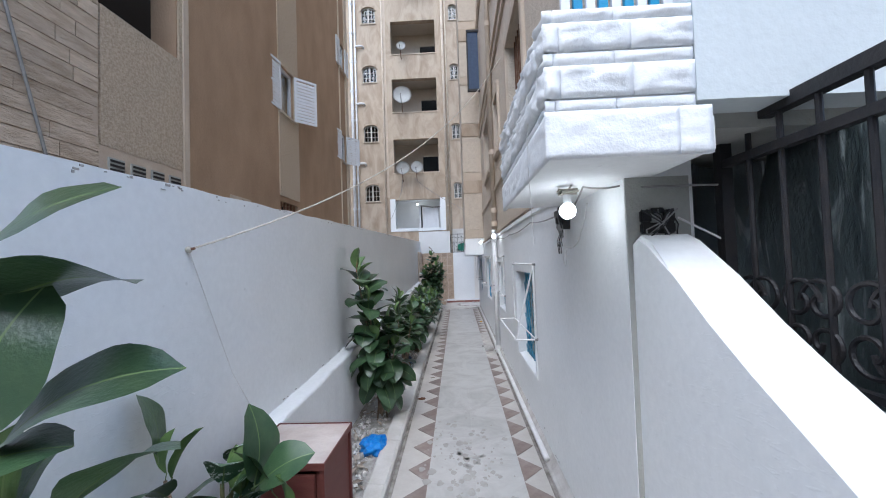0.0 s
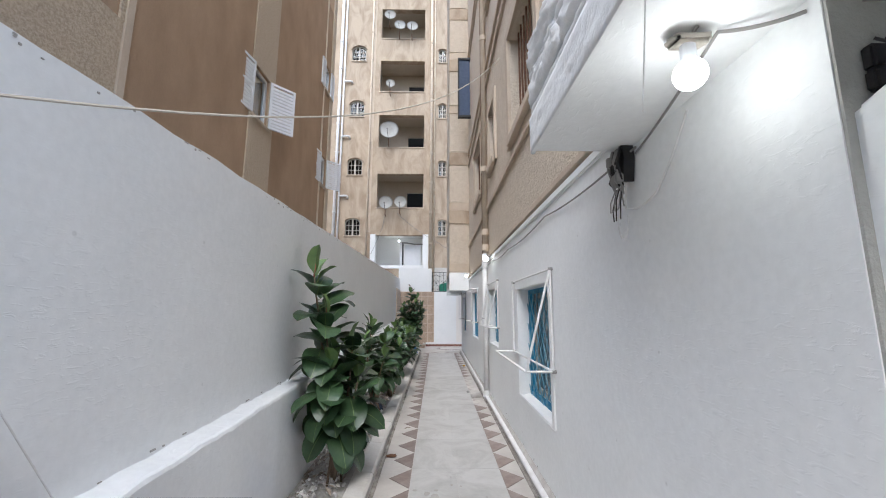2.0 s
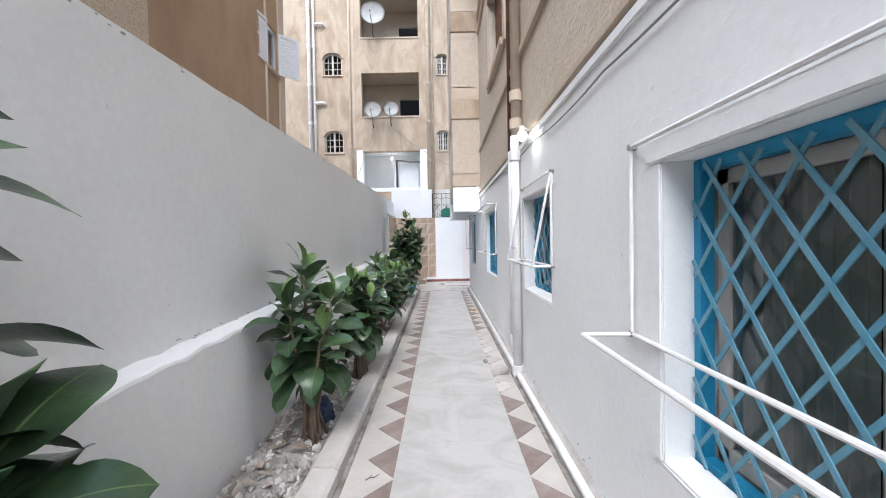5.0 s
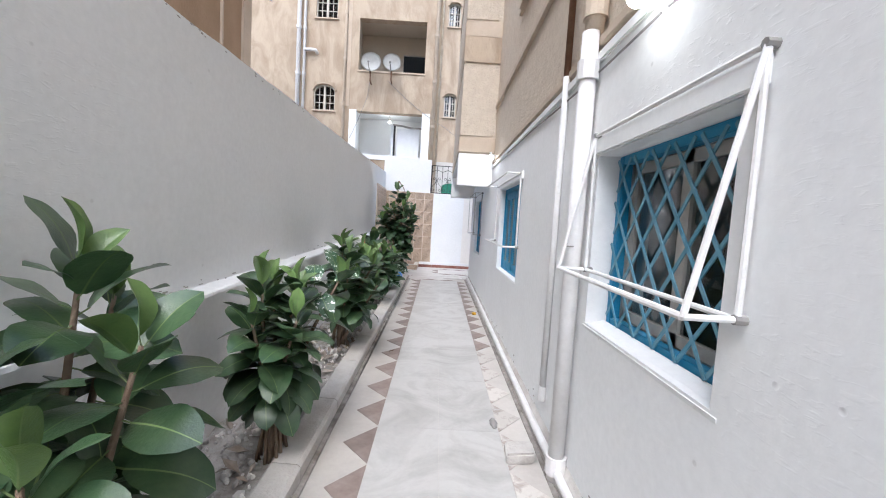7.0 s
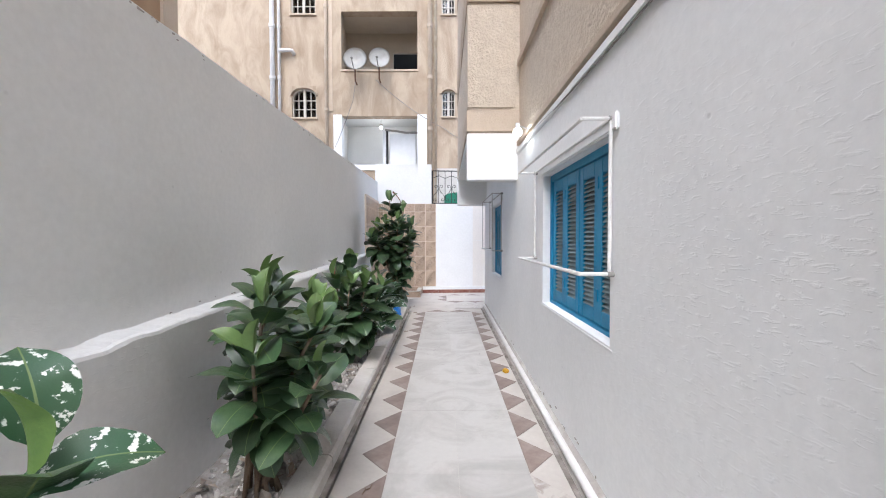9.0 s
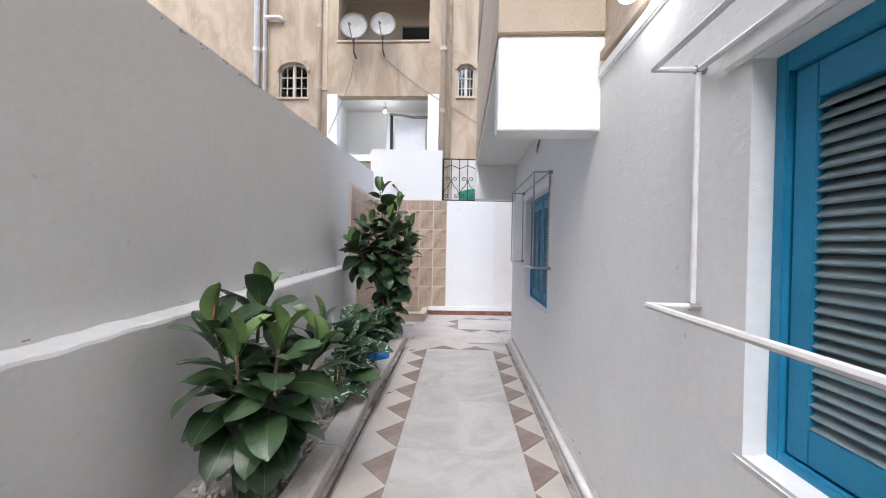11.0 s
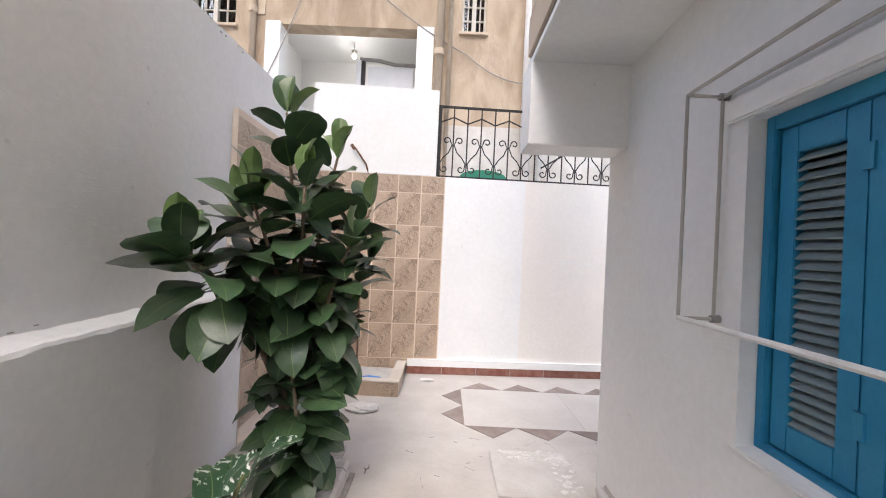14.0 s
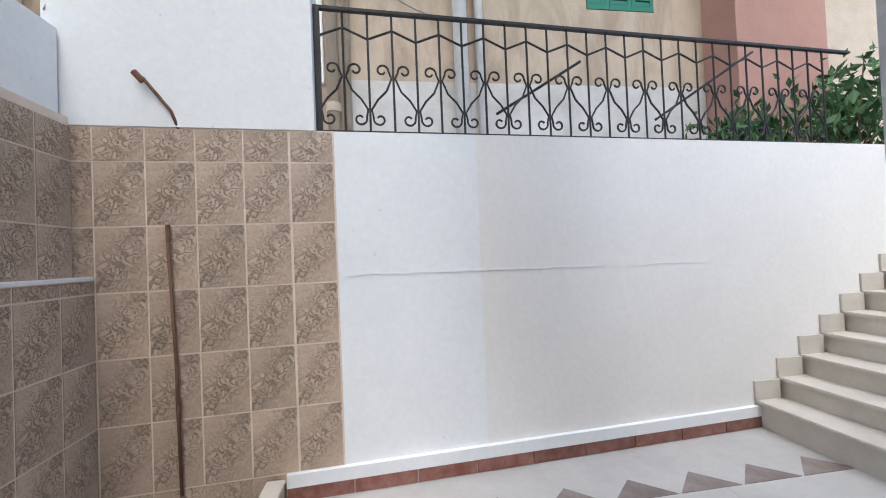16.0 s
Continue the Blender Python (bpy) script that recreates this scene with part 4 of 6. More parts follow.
bm = boxes((-0.08, 0.09, -0.07, 0.09, 0, 0.07), bevel=0.012)
for v in bm.verts:
    v.co += 0.02 * noise.noise_vector(v.co * 9)
part("block", bm, M_CONC, blk)


def bulb(x, y, z, watts, hang):
    ob = empty("lit_bulb_lamp", "bare lit white bulb in a socket", "lamp", x, y, z, "bare bulbs")
    bm = bmesh.new()
    bmesh.ops.create_uvsphere(bm, u_segments=20, v_segments=12, radius=0.042)
    part("bulb", bm, M_BULB, ob, "glowing white bulb", True)
    part("socket", rod((0, 0, 0.035), (0.0, 0, 0.085), r=0.02, sides=12), M_SHUTTER, ob)
    part("wire", rod((0.0, 0, 0.08), *[(hang[0] * k / 5, hang[1] * k / 5, 0.08 + (hang[2] - 0.08) * (k / 5) ** 0.6) for k in range(1, 6)], r=0.005), M_CABLE, ob)
    if hang[0] < 0.05:
        rose = boxes((-0.05, 0.05, -0.03, 0.03, 0.085, 0.115), bevel=0.01)
        for v in rose.verts:
            v.co += 0.02 * noise.noise_vector(v.co * 22 + Vector((x, y, z)))
        part("rose", rose, M_ROPE, ob, "crumpled beige lamp holder", True)
    lp = new("bulb_light", bpy.data.lights.new("bulb_light", "POINT"))
    lp.data.energy, lp.data.shadow_soft_size, lp.data.color = watts, 0.045, (1.0, 0.96, 0.9)
    lp.location = (x, y, z - 0.06)


bulb(1.20, -0.99, 2.12, 0.34, (0.02, -0.02, 0.13))
bulb(1.31, 4.32, 2.33, 0.05, (0.11, 0.0, 0.04))
bulb(1.31, 8.60, 2.42, 0.16, (0.11, 0.0, 0.03))
bulb(-1.46, FY + 0.7, 5.0, 2.5, (0.0, 0.0, 0.3))


def cable(name, label, pts, r, m, sag=0.0, n=10):
    ob = empty(name, label, "cable", *pts[0])
    o = Vector(pts[0])
    line = []
    for a, b in zip(pts, pts[1:]):
        for k in range(n):
            t = k / n
            q = Vector(a).lerp(Vector(b), t)
            q.z -= sag * 4 * t * (1 - t)
            line.append(q - o)
    line.append(Vector(pts[-1]) - o)
    part("strand", rod(*line, r=r, sides=6), m, ob)


cable("wall_cable", "thin grey cable strung along the top of the white wall", [(1.41, -0.3, 2.22), (1.415, 1.2, 2.27), (1.415, 2.9, 2.26), (1.415, 4.3, 2.29)], 0.006, M_CABLE, 0.03)
cable("wall_cable", "thin grey cable along the white wall to the far lamp", [(1.415, 4.35, 2.29), (1.415, 6.4, 2.33), (1.415, 8.65, 2.40)], 0.006, M_CABLE, 0.02)
cable("lamp_cable", "thin cable under the balcony", [(1.42, -0.28, 2.2), (1.28, -1.0, 2.24), (1.425, -1.1, 2.22)], 0.005, M_CABLE, 0.01)
cable("hanging_cable", "thin white cable looping down the wall from the clamps", [(1.405, -0.2, 2.08), (1.392, -0.21, 1.96), (1.415, -0.28, 1.945), (1.415, -0.42, 1.97), (1.415, -0.53, 2.06), (1.41, -0.66, 2.2)], 0.0045, M_RACK, 0.004)
cable("hanging_cable", "thin wire hanging from the balcony edge", [(0.955, -1.3, 2.6), (0.958, -1.25, 2.3), (1.0, -1.1, 1.95)], 0.0018, M_RACK, 0.0)
cable("wall_cable", "dark cable hanging down the stone facing", [(LH + 0.05, -0.35, 6.5), (LH + 0.05, -0.05, 4.2), (LH + 0.05, 0.3, 2.9)], 0.014, M_CABLE, 0.0)
cable("clothes_line", "pale rope stretched from a nail across the passage", [(-0.70, -1.15, 1.98), (1.42, 3.3, 5.2)], 0.0052, M_ROPE, 0.4, 30)
cable("tie_rope", "thin rope running down the garden wall to the ledge", [(-0.70, -1.15, 1.98), (-0.665, -0.86, 1.3), (-0.60, -0.62, 0.85)], 0.0025, M_PIPE, 0.0)
nail = empty("wall_nail", "bent nail with a rope knot in the garden wall", "nail", -0.70, -1.15, 1.98)
part("shaft", rod((-0.03, 0, 0), (0.03, 0, 0.005), r=0.007), M_RUST, nail)
bm = bmesh.new()
bmesh.ops.create_icosphere(bm, subdivisions=2, radius=0.017)
part("knot", bm, M_ROPE, nail, "", True)

mt = empty("meter_box", "dark cluster of cable clamps and loose wires on the wall", "meter", 1.405, -0.2, 2.05)
part("case", prism([(-0.04, 0.03), (0.03, 0.05), (0.05, 0.19), (-0.05, 0.22), (-0.06, 0.14)], -0.03, 0.02, "x"), M_BLACK, mt)
rngw = random.Random(77)
for k in range(12):
    y0, y1 = rngw.uniform(-0.05, 0.05), rngw.uniform(-0.06, 0.07)
    part("wire", rod((-0.03, y0, 0.21), (-0.055, y0 * 0.7 + y1 * 0.3 + rngw.uniform(-0.02, 0.02), 0.12), (-0.045, y1, 0.05), (-0.03, y1 * 0.7, rngw.uniform(-0.03, 0.03)), r=0.006, sides=5), M_CABLE if k % 3 else M_BLACK, mt)
for k in range(3):
    part("clamp", boxes((-0.07, -0.03, -0.05 + 0.035 * k, -0.025 + 0.035 * k, 0.02 + 0.05 * k, 0.07 + 0.05 * k), bevel=0.006), M_BLACK if k % 2 else M_CABLE, mt)
for k in range(7):
    a = k * 0.9
    part("wire", rod((-0.03, -0.04 + 0.014 * k, 0.01), (-0.05, -0.06 + 0.02 * k, -0.05 - 0.02 * (k % 3)), (-0.04, -0.05 + 0.025 * k + 0.02 * math.sin(a), -0.09 - 0.05 * (k % 2)), r=0.0032, sides=5), M_BLACK if k % 2 else M_CABLE, mt)
part("wire", rod(*[(0.0, 0.05 + 0.05 * math.cos(t * 0.35), -0.12 - 0.11 * math.sin(t * 0.35)) for t in range(10)], r=0.004, sides=5), M_RACK, mt)
jb = empty("junction_box", "open black junction box with wires on the grey wall", "junction box", 1.57, -1.145, 2.03)
part("box", boxes((-0.078, 0.078, -0.02, 0.01, -0.05, 0.0), (-0.078, -0.03, -0.02, 0.01, 0.0, 0.06), (0.03, 0.078, -0.02, 0.01, 0.0, 0.06), (-0.03, 0.03, -0.02, 0.01, 0.045, 0.07), bevel=0.006), M_BLACK, jb)
rngw = random.Random(78)
for k in range(10):
    a, b2, c2 = (rngw.uniform(-0.085, 0.085) for _ in range(3))
    part("wire", rod((a, -0.03, 0.06), ((a + b2) / 2, -0.06 - 0.02 * rngw.random(), rngw.uniform(-0.02, 0.03)), (b2, -0.045, rngw.uniform(-0.09, -0.03)), (c2, -0.03, rngw.uniform(-0.12, -0.06)), r=0.0035, sides=5), (M_CABLE, M_BLACK, M_BLACK)[k % 3], jb)
cable("lead_cable", "pale cable running from the junction box", [(1.66, -1.16, 2.05), (1.85, -1.2, 1.93)], 0.005, M_RACK)
cable("lead_cable", "dark rod under the balcony", [(1.5, -1.16, 2.2), (1.85, -1.2, 2.19)], 0.005, M_CABLE)

cable("facade_wire", "thin dark wire sagging across the far facade", [(-1.5, FY - 0.04, 6.25), (0.62, FY - 0.04, 4.75), (1.7, FY - 0.04, 4.3)], 0.009, M_CABLE, 0.12)
cable("facade_wire", "thin dark wire hanging down the far facade", [(-2.1, FY - 0.04, 6.3), (-2.2, FY - 0.04, 5.6), (-2.75, FY - 0.05, 4.2)], 0.009, M_CABLE, 0.05)

tf = empty("loose_wires", "small tuft of cut dark wires in the corner under the bay", "wires", XR - 0.004, 10.9, 2.40)
for k in range(5):
    part("wire", rod((0.0, 0.012 * (k - 2), 0.06), (-0.012 - 0.004 * (k % 2), 0.016 * (k - 2), 0.0), (-0.02, 0.014 * (k - 2) + 0.008 * (k % 3), -0.03 - 0.02 * (k % 3)), r=0.004, sides=5), M_RUST if k % 2 else M_CABLE, tf)

# ---- balcony over the passage ----
BZ = 2.25
structure("balcony_slab", boxes((0.985, 1.56, -1.60, -0.18, BZ, BZ + 0.12)), M_WHITE, "white painted underside of the balcony", "ceiling")
structure("wall_balcony_core", boxes((0.985, 1.12, -1.59, -0.19, BZ + 0.12, 2.78), (1.12, 1.5, -1.59, -1.45, BZ + 0.12, 2.78), (1.12, XR, -0.32, -0.19, BZ + 0.12, 2.78)), M_WHITE, "balcony parapet behind the stone", "wall")
structure("balcony_fascia", boxes((0.968, 0.985, -1.60, -0.18, 2.232, 2.405), (0.968, 1.54, -1.612, -1.602, 2.232, 2.405)), M_WHITE, "white painted fascia of the balcony", "trim")
stone_wall = empty("balcony_stone_cladding", "white painted rough stone cladding of the balcony", "cladding", 0.985, -1.6, 2.41)


def rough_stone(name, x0, x1, y0, y1, z0, z1, axis, depth, parent):
    """A rock-faced block: a grid whose outer face is broken up."""
    bm = bmesh.new()
    nu, nv = max(3, int((y1 - y0 if axis == "x" else x1 - x0) / 0.02)), max(3, int((z1 - z0) / 0.016))
    seed = Vector((random.random() * 50, random.random() * 50, 0))
    back, front = [], []
    for i in range(nu + 1):
        rb, rf = [], []
        for j in range(nv + 1):
            u, w = i / nu, j / nv
            edge = min(1.0, 8 * min(u * (x1 - x0 + y1 - y0), (1 - u) * (x1 - x0 + y1 - y0)) / 0.3, 6 * min(w, 1 - w))
            q = Vector((u * 9 * (x1 - x0 + y1 - y0), w * 30 * (z1 - z0), 0)) + seed
            d = depth * (0.45 + edge * (0.35 + 0.5 * noise.noise(q) + 0.34 * noise.noise(q * 2.7)))
            z = z0 + (z1 - z0) * w
            if axis == "x":
                y = y0 + (y1 - y0) * u
                rb.append(bm.verts.new((x1, y, z)))
                rf.append(bm.verts.new((x1 - d, y, z)))
            else:
                x = x0 + (x1 - x0) * u
                rb.append(bm.verts.new((x, y1, z)))
                rf.append(bm.verts.new((x, y1 - d, z)))
        back.append(rb)
        front.append(rf)
    for i in range(nu):
        for j in range(nv):
            bm.faces.new((front[i][j], front[i + 1][j], front[i + 1][j + 1], front[i][j + 1]))
    for i in range(nu):
        for j in (0, nv):
            bm.faces.new((front[i][j], front[i + 1][j], back[i + 1][j], back[i][j]))
    for j in range(nv):
        for i in (0, nu):
            bm.faces.new((front[i][j], front[i][j + 1], back[i][j + 1], back[i][j]))
    ob = part(name, bm, M_STONEWHITE, parent, "", True)
    ob.data.transform(Matrix.Translation(-parent.location))
    return ob


M_PALEGREY = mat("pale_grey_paint", (0.60, 0.63, 0.63), (0.54, 0.57, 0.57), 0.8, 2, 30, 0.15, 0.7)
M_STONEWHITE = mat("white_painted_stone", (0.82, 0.82, 0.82), (0.74, 0.74, 0.74), 0.8, 5, 26, 0.3, 0.6)
rows = [(2.412, 2.452, 0.020), (2.460, 2.575, 0.038), (2.583, 2.625, 0.024), (2.633, 2.735, 0.038), (2.743, 2.785, 0.030)]
for k, (z0, z1, d) in enumerate(rows):
    cuts = [1.02, 1.28, 1.5] if k % 2 else [1.0, 1.22, 1.5]
    xs = [0.962] + cuts
    for a, b in zip(xs, xs[1:]):
        rough_stone("stone", a + 0.0015, b - 0.0015, -1.65, -1.59, z0, z1, "y", d, stone_wall)
    ys = [-1.6, -1.42 - 0.05 * (k % 2), -1.0 + 0.07 * (k % 3), -0.6 - 0.06 * (k % 2), -0.19]
    for a, b in zip(ys, ys[1:]):
        rough_stone("stone", 0.93, 0.985, a + 0.0015, b - 0.0015, z0, z1, "x", d, stone_wall)
for a, b in ((0.955, 1.43), (1.43, 1.545)):
    rough_stone("stone", a + 0.0005, b - 0.0005, -1.66, -1.610, 2.234, 2.405, "y", 0.016, stone_wall)
for a, b in ((-1.605, -0.185),):
    rough_stone("stone", 0.92, 0.970, a + 0.0005, b - 0.0005, 2.234, 2.405, "x", 0.012, stone_wall)
br = empty("balcony_rail", "blue and white rail boards above the balcony stone", "railing", 1.0, -1.5, 2.785)
for k in range(9):
    part("board", boxes((0.07 + 0.05 * k, 0.105 + 0.05 * k, 0.02, 0.04, 0, 0.5)), M_BLUE if k % 2 else M_SHUTTER, br)
part("top_rail", boxes((0.0, 0.5, 0.0, 0.06, 0.5, 0.55)), M_SHUTTER, br)
# the unseen upper part is added height that keeps sky light off the parapet
structure("wall_balcony_side", boxes((1.505, 4.0, -1.60, -1.45, 2.43, 15.0)), M_PALEGREY, "plain pale grey wall beside the balcony, carried up unseen to block sky light", "wall")
structure("wall_right_start", boxes((XR + 0.02, 1.75, -1.13, -0.6, 2.37, 19)), M_CREAM, "beige wall behind the balcony", "wall")

# ---- stair parapet, gate and dark entrance ----
prof = [(-1.135, -0.1), (-1.135, 1.95), (-1.19, 1.97), (-1.28, 1.935), (-1.48, 1.79), (-1.67, 1.645), (-1.85, 1.525), (-2.1, 1.375), (-3.6, 0.47), (-3.6, -0.1)]
pb = prism(prof, 1.456, 1.70, "x")
bmesh.ops.bevel(pb, geom=[e for e in pb.edges if abs(e.verts[0].co.x - e.verts[1].co.x) < 0.01 and e.verts[0].co.z > 0.3], offset=0.018, segments=3, affect="EDGES")
structure("stair_parapet", pb, M_WHITE, "white plastered sloping stair parapet with a rounded top", "wall")
structure("wall_grey_entry", boxes((XR + 0.004, XR + 0.30, -1.138, -1.13, -0.1, 2.25)), M_GREYWALL, "grey plaster end of the wall", "wall")
# entrance shade is put into the near-black walls
structure("wall_entry_back", boxes((1.75, 4.0, -0.5, -0.4, -0.1, 2.43), (3.9, 4.0, -3.6, -0.5, -0.1, 2.43)), M_UNLIT, "near-black walls standing in for the shaded entrance behind the gate", "wall")
structure("ceiling_entry", boxes((1.565, 4.0, -1.45, -0.4, 2.37, 2.43)), M_GREYWALL, "ceiling of the entrance", "ceiling")
structure("floor_entry", boxes((1.69, 4.0, -3.6, -0.4, 0.3, 0.4)), M_CONC, "entrance floor behind the parapet", "floor")

gate = empty("iron_gate", "black wrought-iron gate with scrolls beside the stair parapet", "gate", 1.85, -1.2, 0.4)
part("post", boxes((-0.025, 0.025, -0.025, 0.025, 0, 2.06)), M_BLACK, gate)
part("post", boxes((-0.025, 0.025, -1.45, -1.40, 0, 2.06)), M_BLACK, gate)
part("top_rail", boxes((-0.025, 0.025, -1.9, 0.03, 2.0, 2.05)), M_BLACK, gate)
part("top_rail", boxes((-0.02, 0.02, -1.9, 0.0, 1.86, 1.895)), M_BLACK, gate)
part("middle_rail", boxes((-0.015, 0.015, -1.4, 0.0, 1.02, 1.045)), M_BLACK, gate)
part("kick_plate", boxes((-0.004, 0.004, -1.4, 0.0, 0.05, 1.0)), M_SHEET, gate, "black sheet plate with painted pale glints")
for k in range(1, 9):
    part("bar", rod((0, -0.16 * k, 0.05), (0, -0.16 * k, 2.0), r=0.011), M_BLACK, gate)


def scroll(cx, cz, r, turn, flip):
    pts = []
    for i in range(26):
        a = i / 25 * turn
        rr = r * (1 - 0.72 * i / 25)
        pts.append((cx + flip * (r - rr * math.cos(a)) - flip * r, cz + rr * math.sin(a)))
    return pts


for k in range(5):
    y = -0.16 - 0.24 * k
    for flip, dz in ((1, 0), (-1, 0), (1, -1), (-1, -1)):
        pts = scroll(y + 0.045 * flip, 1.30 if dz == 0 else 1.16, 0.085, 7.5 if dz == 0 else -7.5, flip)
        part("scroll", rod(*[(0, a, b) for a, b in pts], r=0.009, sides=6), M_BLACK, gate)
def plastic_sheet(x, y, turn, w, h, seed):
    ob = empty("plastic_sheet", "crumpled dark plastic sheet with painted pale glints, hanging behind the gate", "plastic sheet", x, y, 0.4, "sheets behind the gate")
    ob.rotation_euler = (0, 0, radians(turn))
    bm = bmesh.new()
    gridv = [[bm.verts.new((0.10 * noise.noise(Vector((i * 0.25, j * 0.12, seed))) + 0.04 * noise.noise(Vector((i * 0.8, j * 0.3, seed + 4))), w * i / 34, h * j / 24)) for j in range(25)] for i in range(35)]
    for i in range(34):
        for j in range(24):
            bm.faces.new((gridv[i][j], gridv[i + 1][j], gridv[i + 1][j + 1], gridv[i][j + 1]))
    bmesh.ops.solidify(bm, geom=bm.faces[:], thickness=0.003)
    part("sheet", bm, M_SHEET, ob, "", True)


plastic_sheet(2.12, -2.6, 0, 1.5, 1.95, 0)
plastic_sheet(3.3, -0.98, 90, 1.5, 1.93, 3)

# ---- steps down to the passage ----
for k in range(3):
    structure("entry_step", boxes((-0.5, 1.375, -6.0, -2.62 + 0.36 * k, 0.0, 0.51 - 0.17 * k), bevel=0.008), M_STEP, "cream stone step at the start of the passage", "step")

# ---- end of the passage ----
eb = lambda x: YE + SLOPE * x
band = structure("cove_band", prism([(0.04, eb(0.04) - 0.035), (3.6, eb(3.6) - 0.035), (3.6, eb(3.6)), (0.04, eb(0.04))], 0.09, 0.17, "z"), M_WHITE, "white plaster band over the skirting", "trim")
sk = structure("baseboard", prism([(0.04, eb(0.04) - 0.02), (3.6, eb(3.6) - 0.02), (3.6, eb(3.6)), (0.04, eb(0.04))], 0.0, 0.09, "z"), M_GROUT, "mortar behind the red skirting", "trim")
x = 0.04
while x < 3.55:
    w = min(0.40, 3.58 - x)
    part("tile", prism([(x + 0.004, eb(x) - 0.032), (x + w - 0.004, eb(x + w) - 0.032), (x + w - 0.004, eb(x + w) - 0.02), (x + 0.004, eb(x) - 0.02)], 0.004, 0.088, "z"), M_RED, sk)
    x += w
crack = bmesh.new()
for i in range(60):
    xx = 0.42 + 2.9 * i / 60
    zz = 1.36 - 0.012 * (xx - 0.4) + 0.014 * noise.noise(Vector((xx * 6, 0, 0)))
    if noise.noise(Vector((xx * 2.3, 7, 0))) > -0.25:
        box(crack, xx, xx + 0.045, eb(xx) - 0.003, eb(xx) + 0.01, zz, zz + 0.005 + 0.006 * random.random())
tagged(link("plaster_seam", crack, M_WHITE), "raised wavy plaster seam across the white end wall", "seam", "", "structure")

# stair going up beside the end wall
st = structure("stair_body", boxes((3.64, 3.66, 13.2, 14.95, -0.05, 0.0)), M_STEP, "cream stone stair beside the end wall", "stairs")
for k in range(13):
    x0, zt = 3.58 + 0.235 * k, 0.21 + 0.16 * k
    part("riser", boxes((x0, x0 + 0.30, 13.2, eb(x0) - 0.002, max(0, zt - 0.45), zt - 0.03)), M_STEP, st)
    part("tread", boxes((x0 - 0.025, x0 + 0.26, 13.19, eb(x0) - 0.002, zt - 0.03, zt), bevel=0.006), M_STEP, st)
    part("skirting", boxes((x0 - 0.03, x0 + 0.20, eb(x0) - 0.02, eb(x0) - 0.0, zt + 0.001, zt + 0.15)), M_STEP, st)

# terrace railing
RL = 4.6
rail = empty("terrace_railing", "black wrought-iron railing with scrolls on the white wall", "railing", 0.29, eb(0.29) + 0.08, 2.29)
rail.rotation_euler = (0, 0, math.atan(SLOPE))
RH = 0.86
part("top_rail", boxes((0, RL, -0.018, 0.018, RH - 0.02, RH)), M_BLACK, rail)
part("bottom_rail", boxes((0, RL, -0.018, 0.018, 0.0, 0.03)), M_BLACK, rail)
part("end_post", boxes((-0.02, 0.02, -0.02, 0.02, -0.02, RH)), M_BLACK, rail)
pitch = 0.165
n = int(RL / pitch)
for k in range(1, n):
    part("bar", rod((pitch * k, 0, 0.02), (pitch * k, 0, RH - 0.01), r=0.008, sides=6), M_BLACK, rail)


k = 1
while k < n:
    c = pitch * k
    for flip in (1, -1):
        top = [(c + flip * (0.075 + 0.045 * (1 - 0.6 * i / 14) * math.cos(3.3 - i / 14 * 6.0)), 0.45 + 0.045 * (1 - 0.6 * i / 14) * math.sin(3.3 - i / 14 * 6.0)) for i in range(15)][::-1]
        part("scroll", rod(*[(a, 0, b) for a, b in top], (c + flip * 0.012, 0, 0.40), (c + flip * 0.05, 0, 0.31), (c + flip * 0.11, 0, 0.25), (c + flip * (pitch - 0.012), 0, 0.18),
             *[(c + flip * (pitch - 0.065 + 0.045 * (1 - 0.6 * i / 14) * math.cos(0.3 - i / 14 * 6.0)), 0, 0.115 + 0.045 * (1 - 0.6 * i / 14) * math.sin(0.3 - i / 14 * 6.0)) for i in range(15)], r=0.0075, sides=6), M_BLACK, rail)
    for flip in (1, -1):
        part("chevron", rod((c, 0, 0.73), (c + flip * pitch, 0, 0.66), r=0.008, sides=6), M_BLACK, rail)
    k += 2
for x0, x1 in ((1.25, 1.95), (2.6, 3.6)):
    part("brace", rod((x0, 0.05, 0.2), (x1, 0.05, 0.2 + (x1 - x0) * 0.62), r=0.011, sides=6), M_BLACK, rail)

hook = empty("pipe_stub", "rusty bent pipe stub standing out of the wall top", "pipe", -0.5, eb(-0.5) - 0.0, 2.28)
part("tube", rod((0, 0.01, -0.02), (-0.03, -0.03, 0.1), (-0.16, -0.06, 0.28), r=0.010), M_RUST, hook)
part("elbow", rod((-0.16, -0.06, 0.26), (-0.2, -0.07, 0.31), r=0.019), M_RUST, hook)
wall_pipe("feed_pipe", "rusty thin water pipe up the tiled wall", [(-0.53, eb(-0.5) - 0.03, 0.14), (-0.54, eb(-0.5) - 0.03, 0.9), (-0.57, eb(-0.5) - 0.03, 1.70)], 0.009, M_RUST, [(-0.535, eb(-0.5) - 0.03, 0.62), (-0.565, eb(-0.5) - 0.03, 1.66)])

# tiled wash basin
basin = empty("wash_basin", "low tiled wash basin with a pale rim in the corner", "basin", 0, 14.04, 0)
part("front_wall", boxes((-0.93, 0.03, 0.0, 0.09, 0, 0.135)), M_TILE, basin, "beige tiled front")
part("side_wall", boxes((-0.07, 0.03, 0.09, 0.70, 0, 0.135)), M_TILE, basin, "beige tiled side")
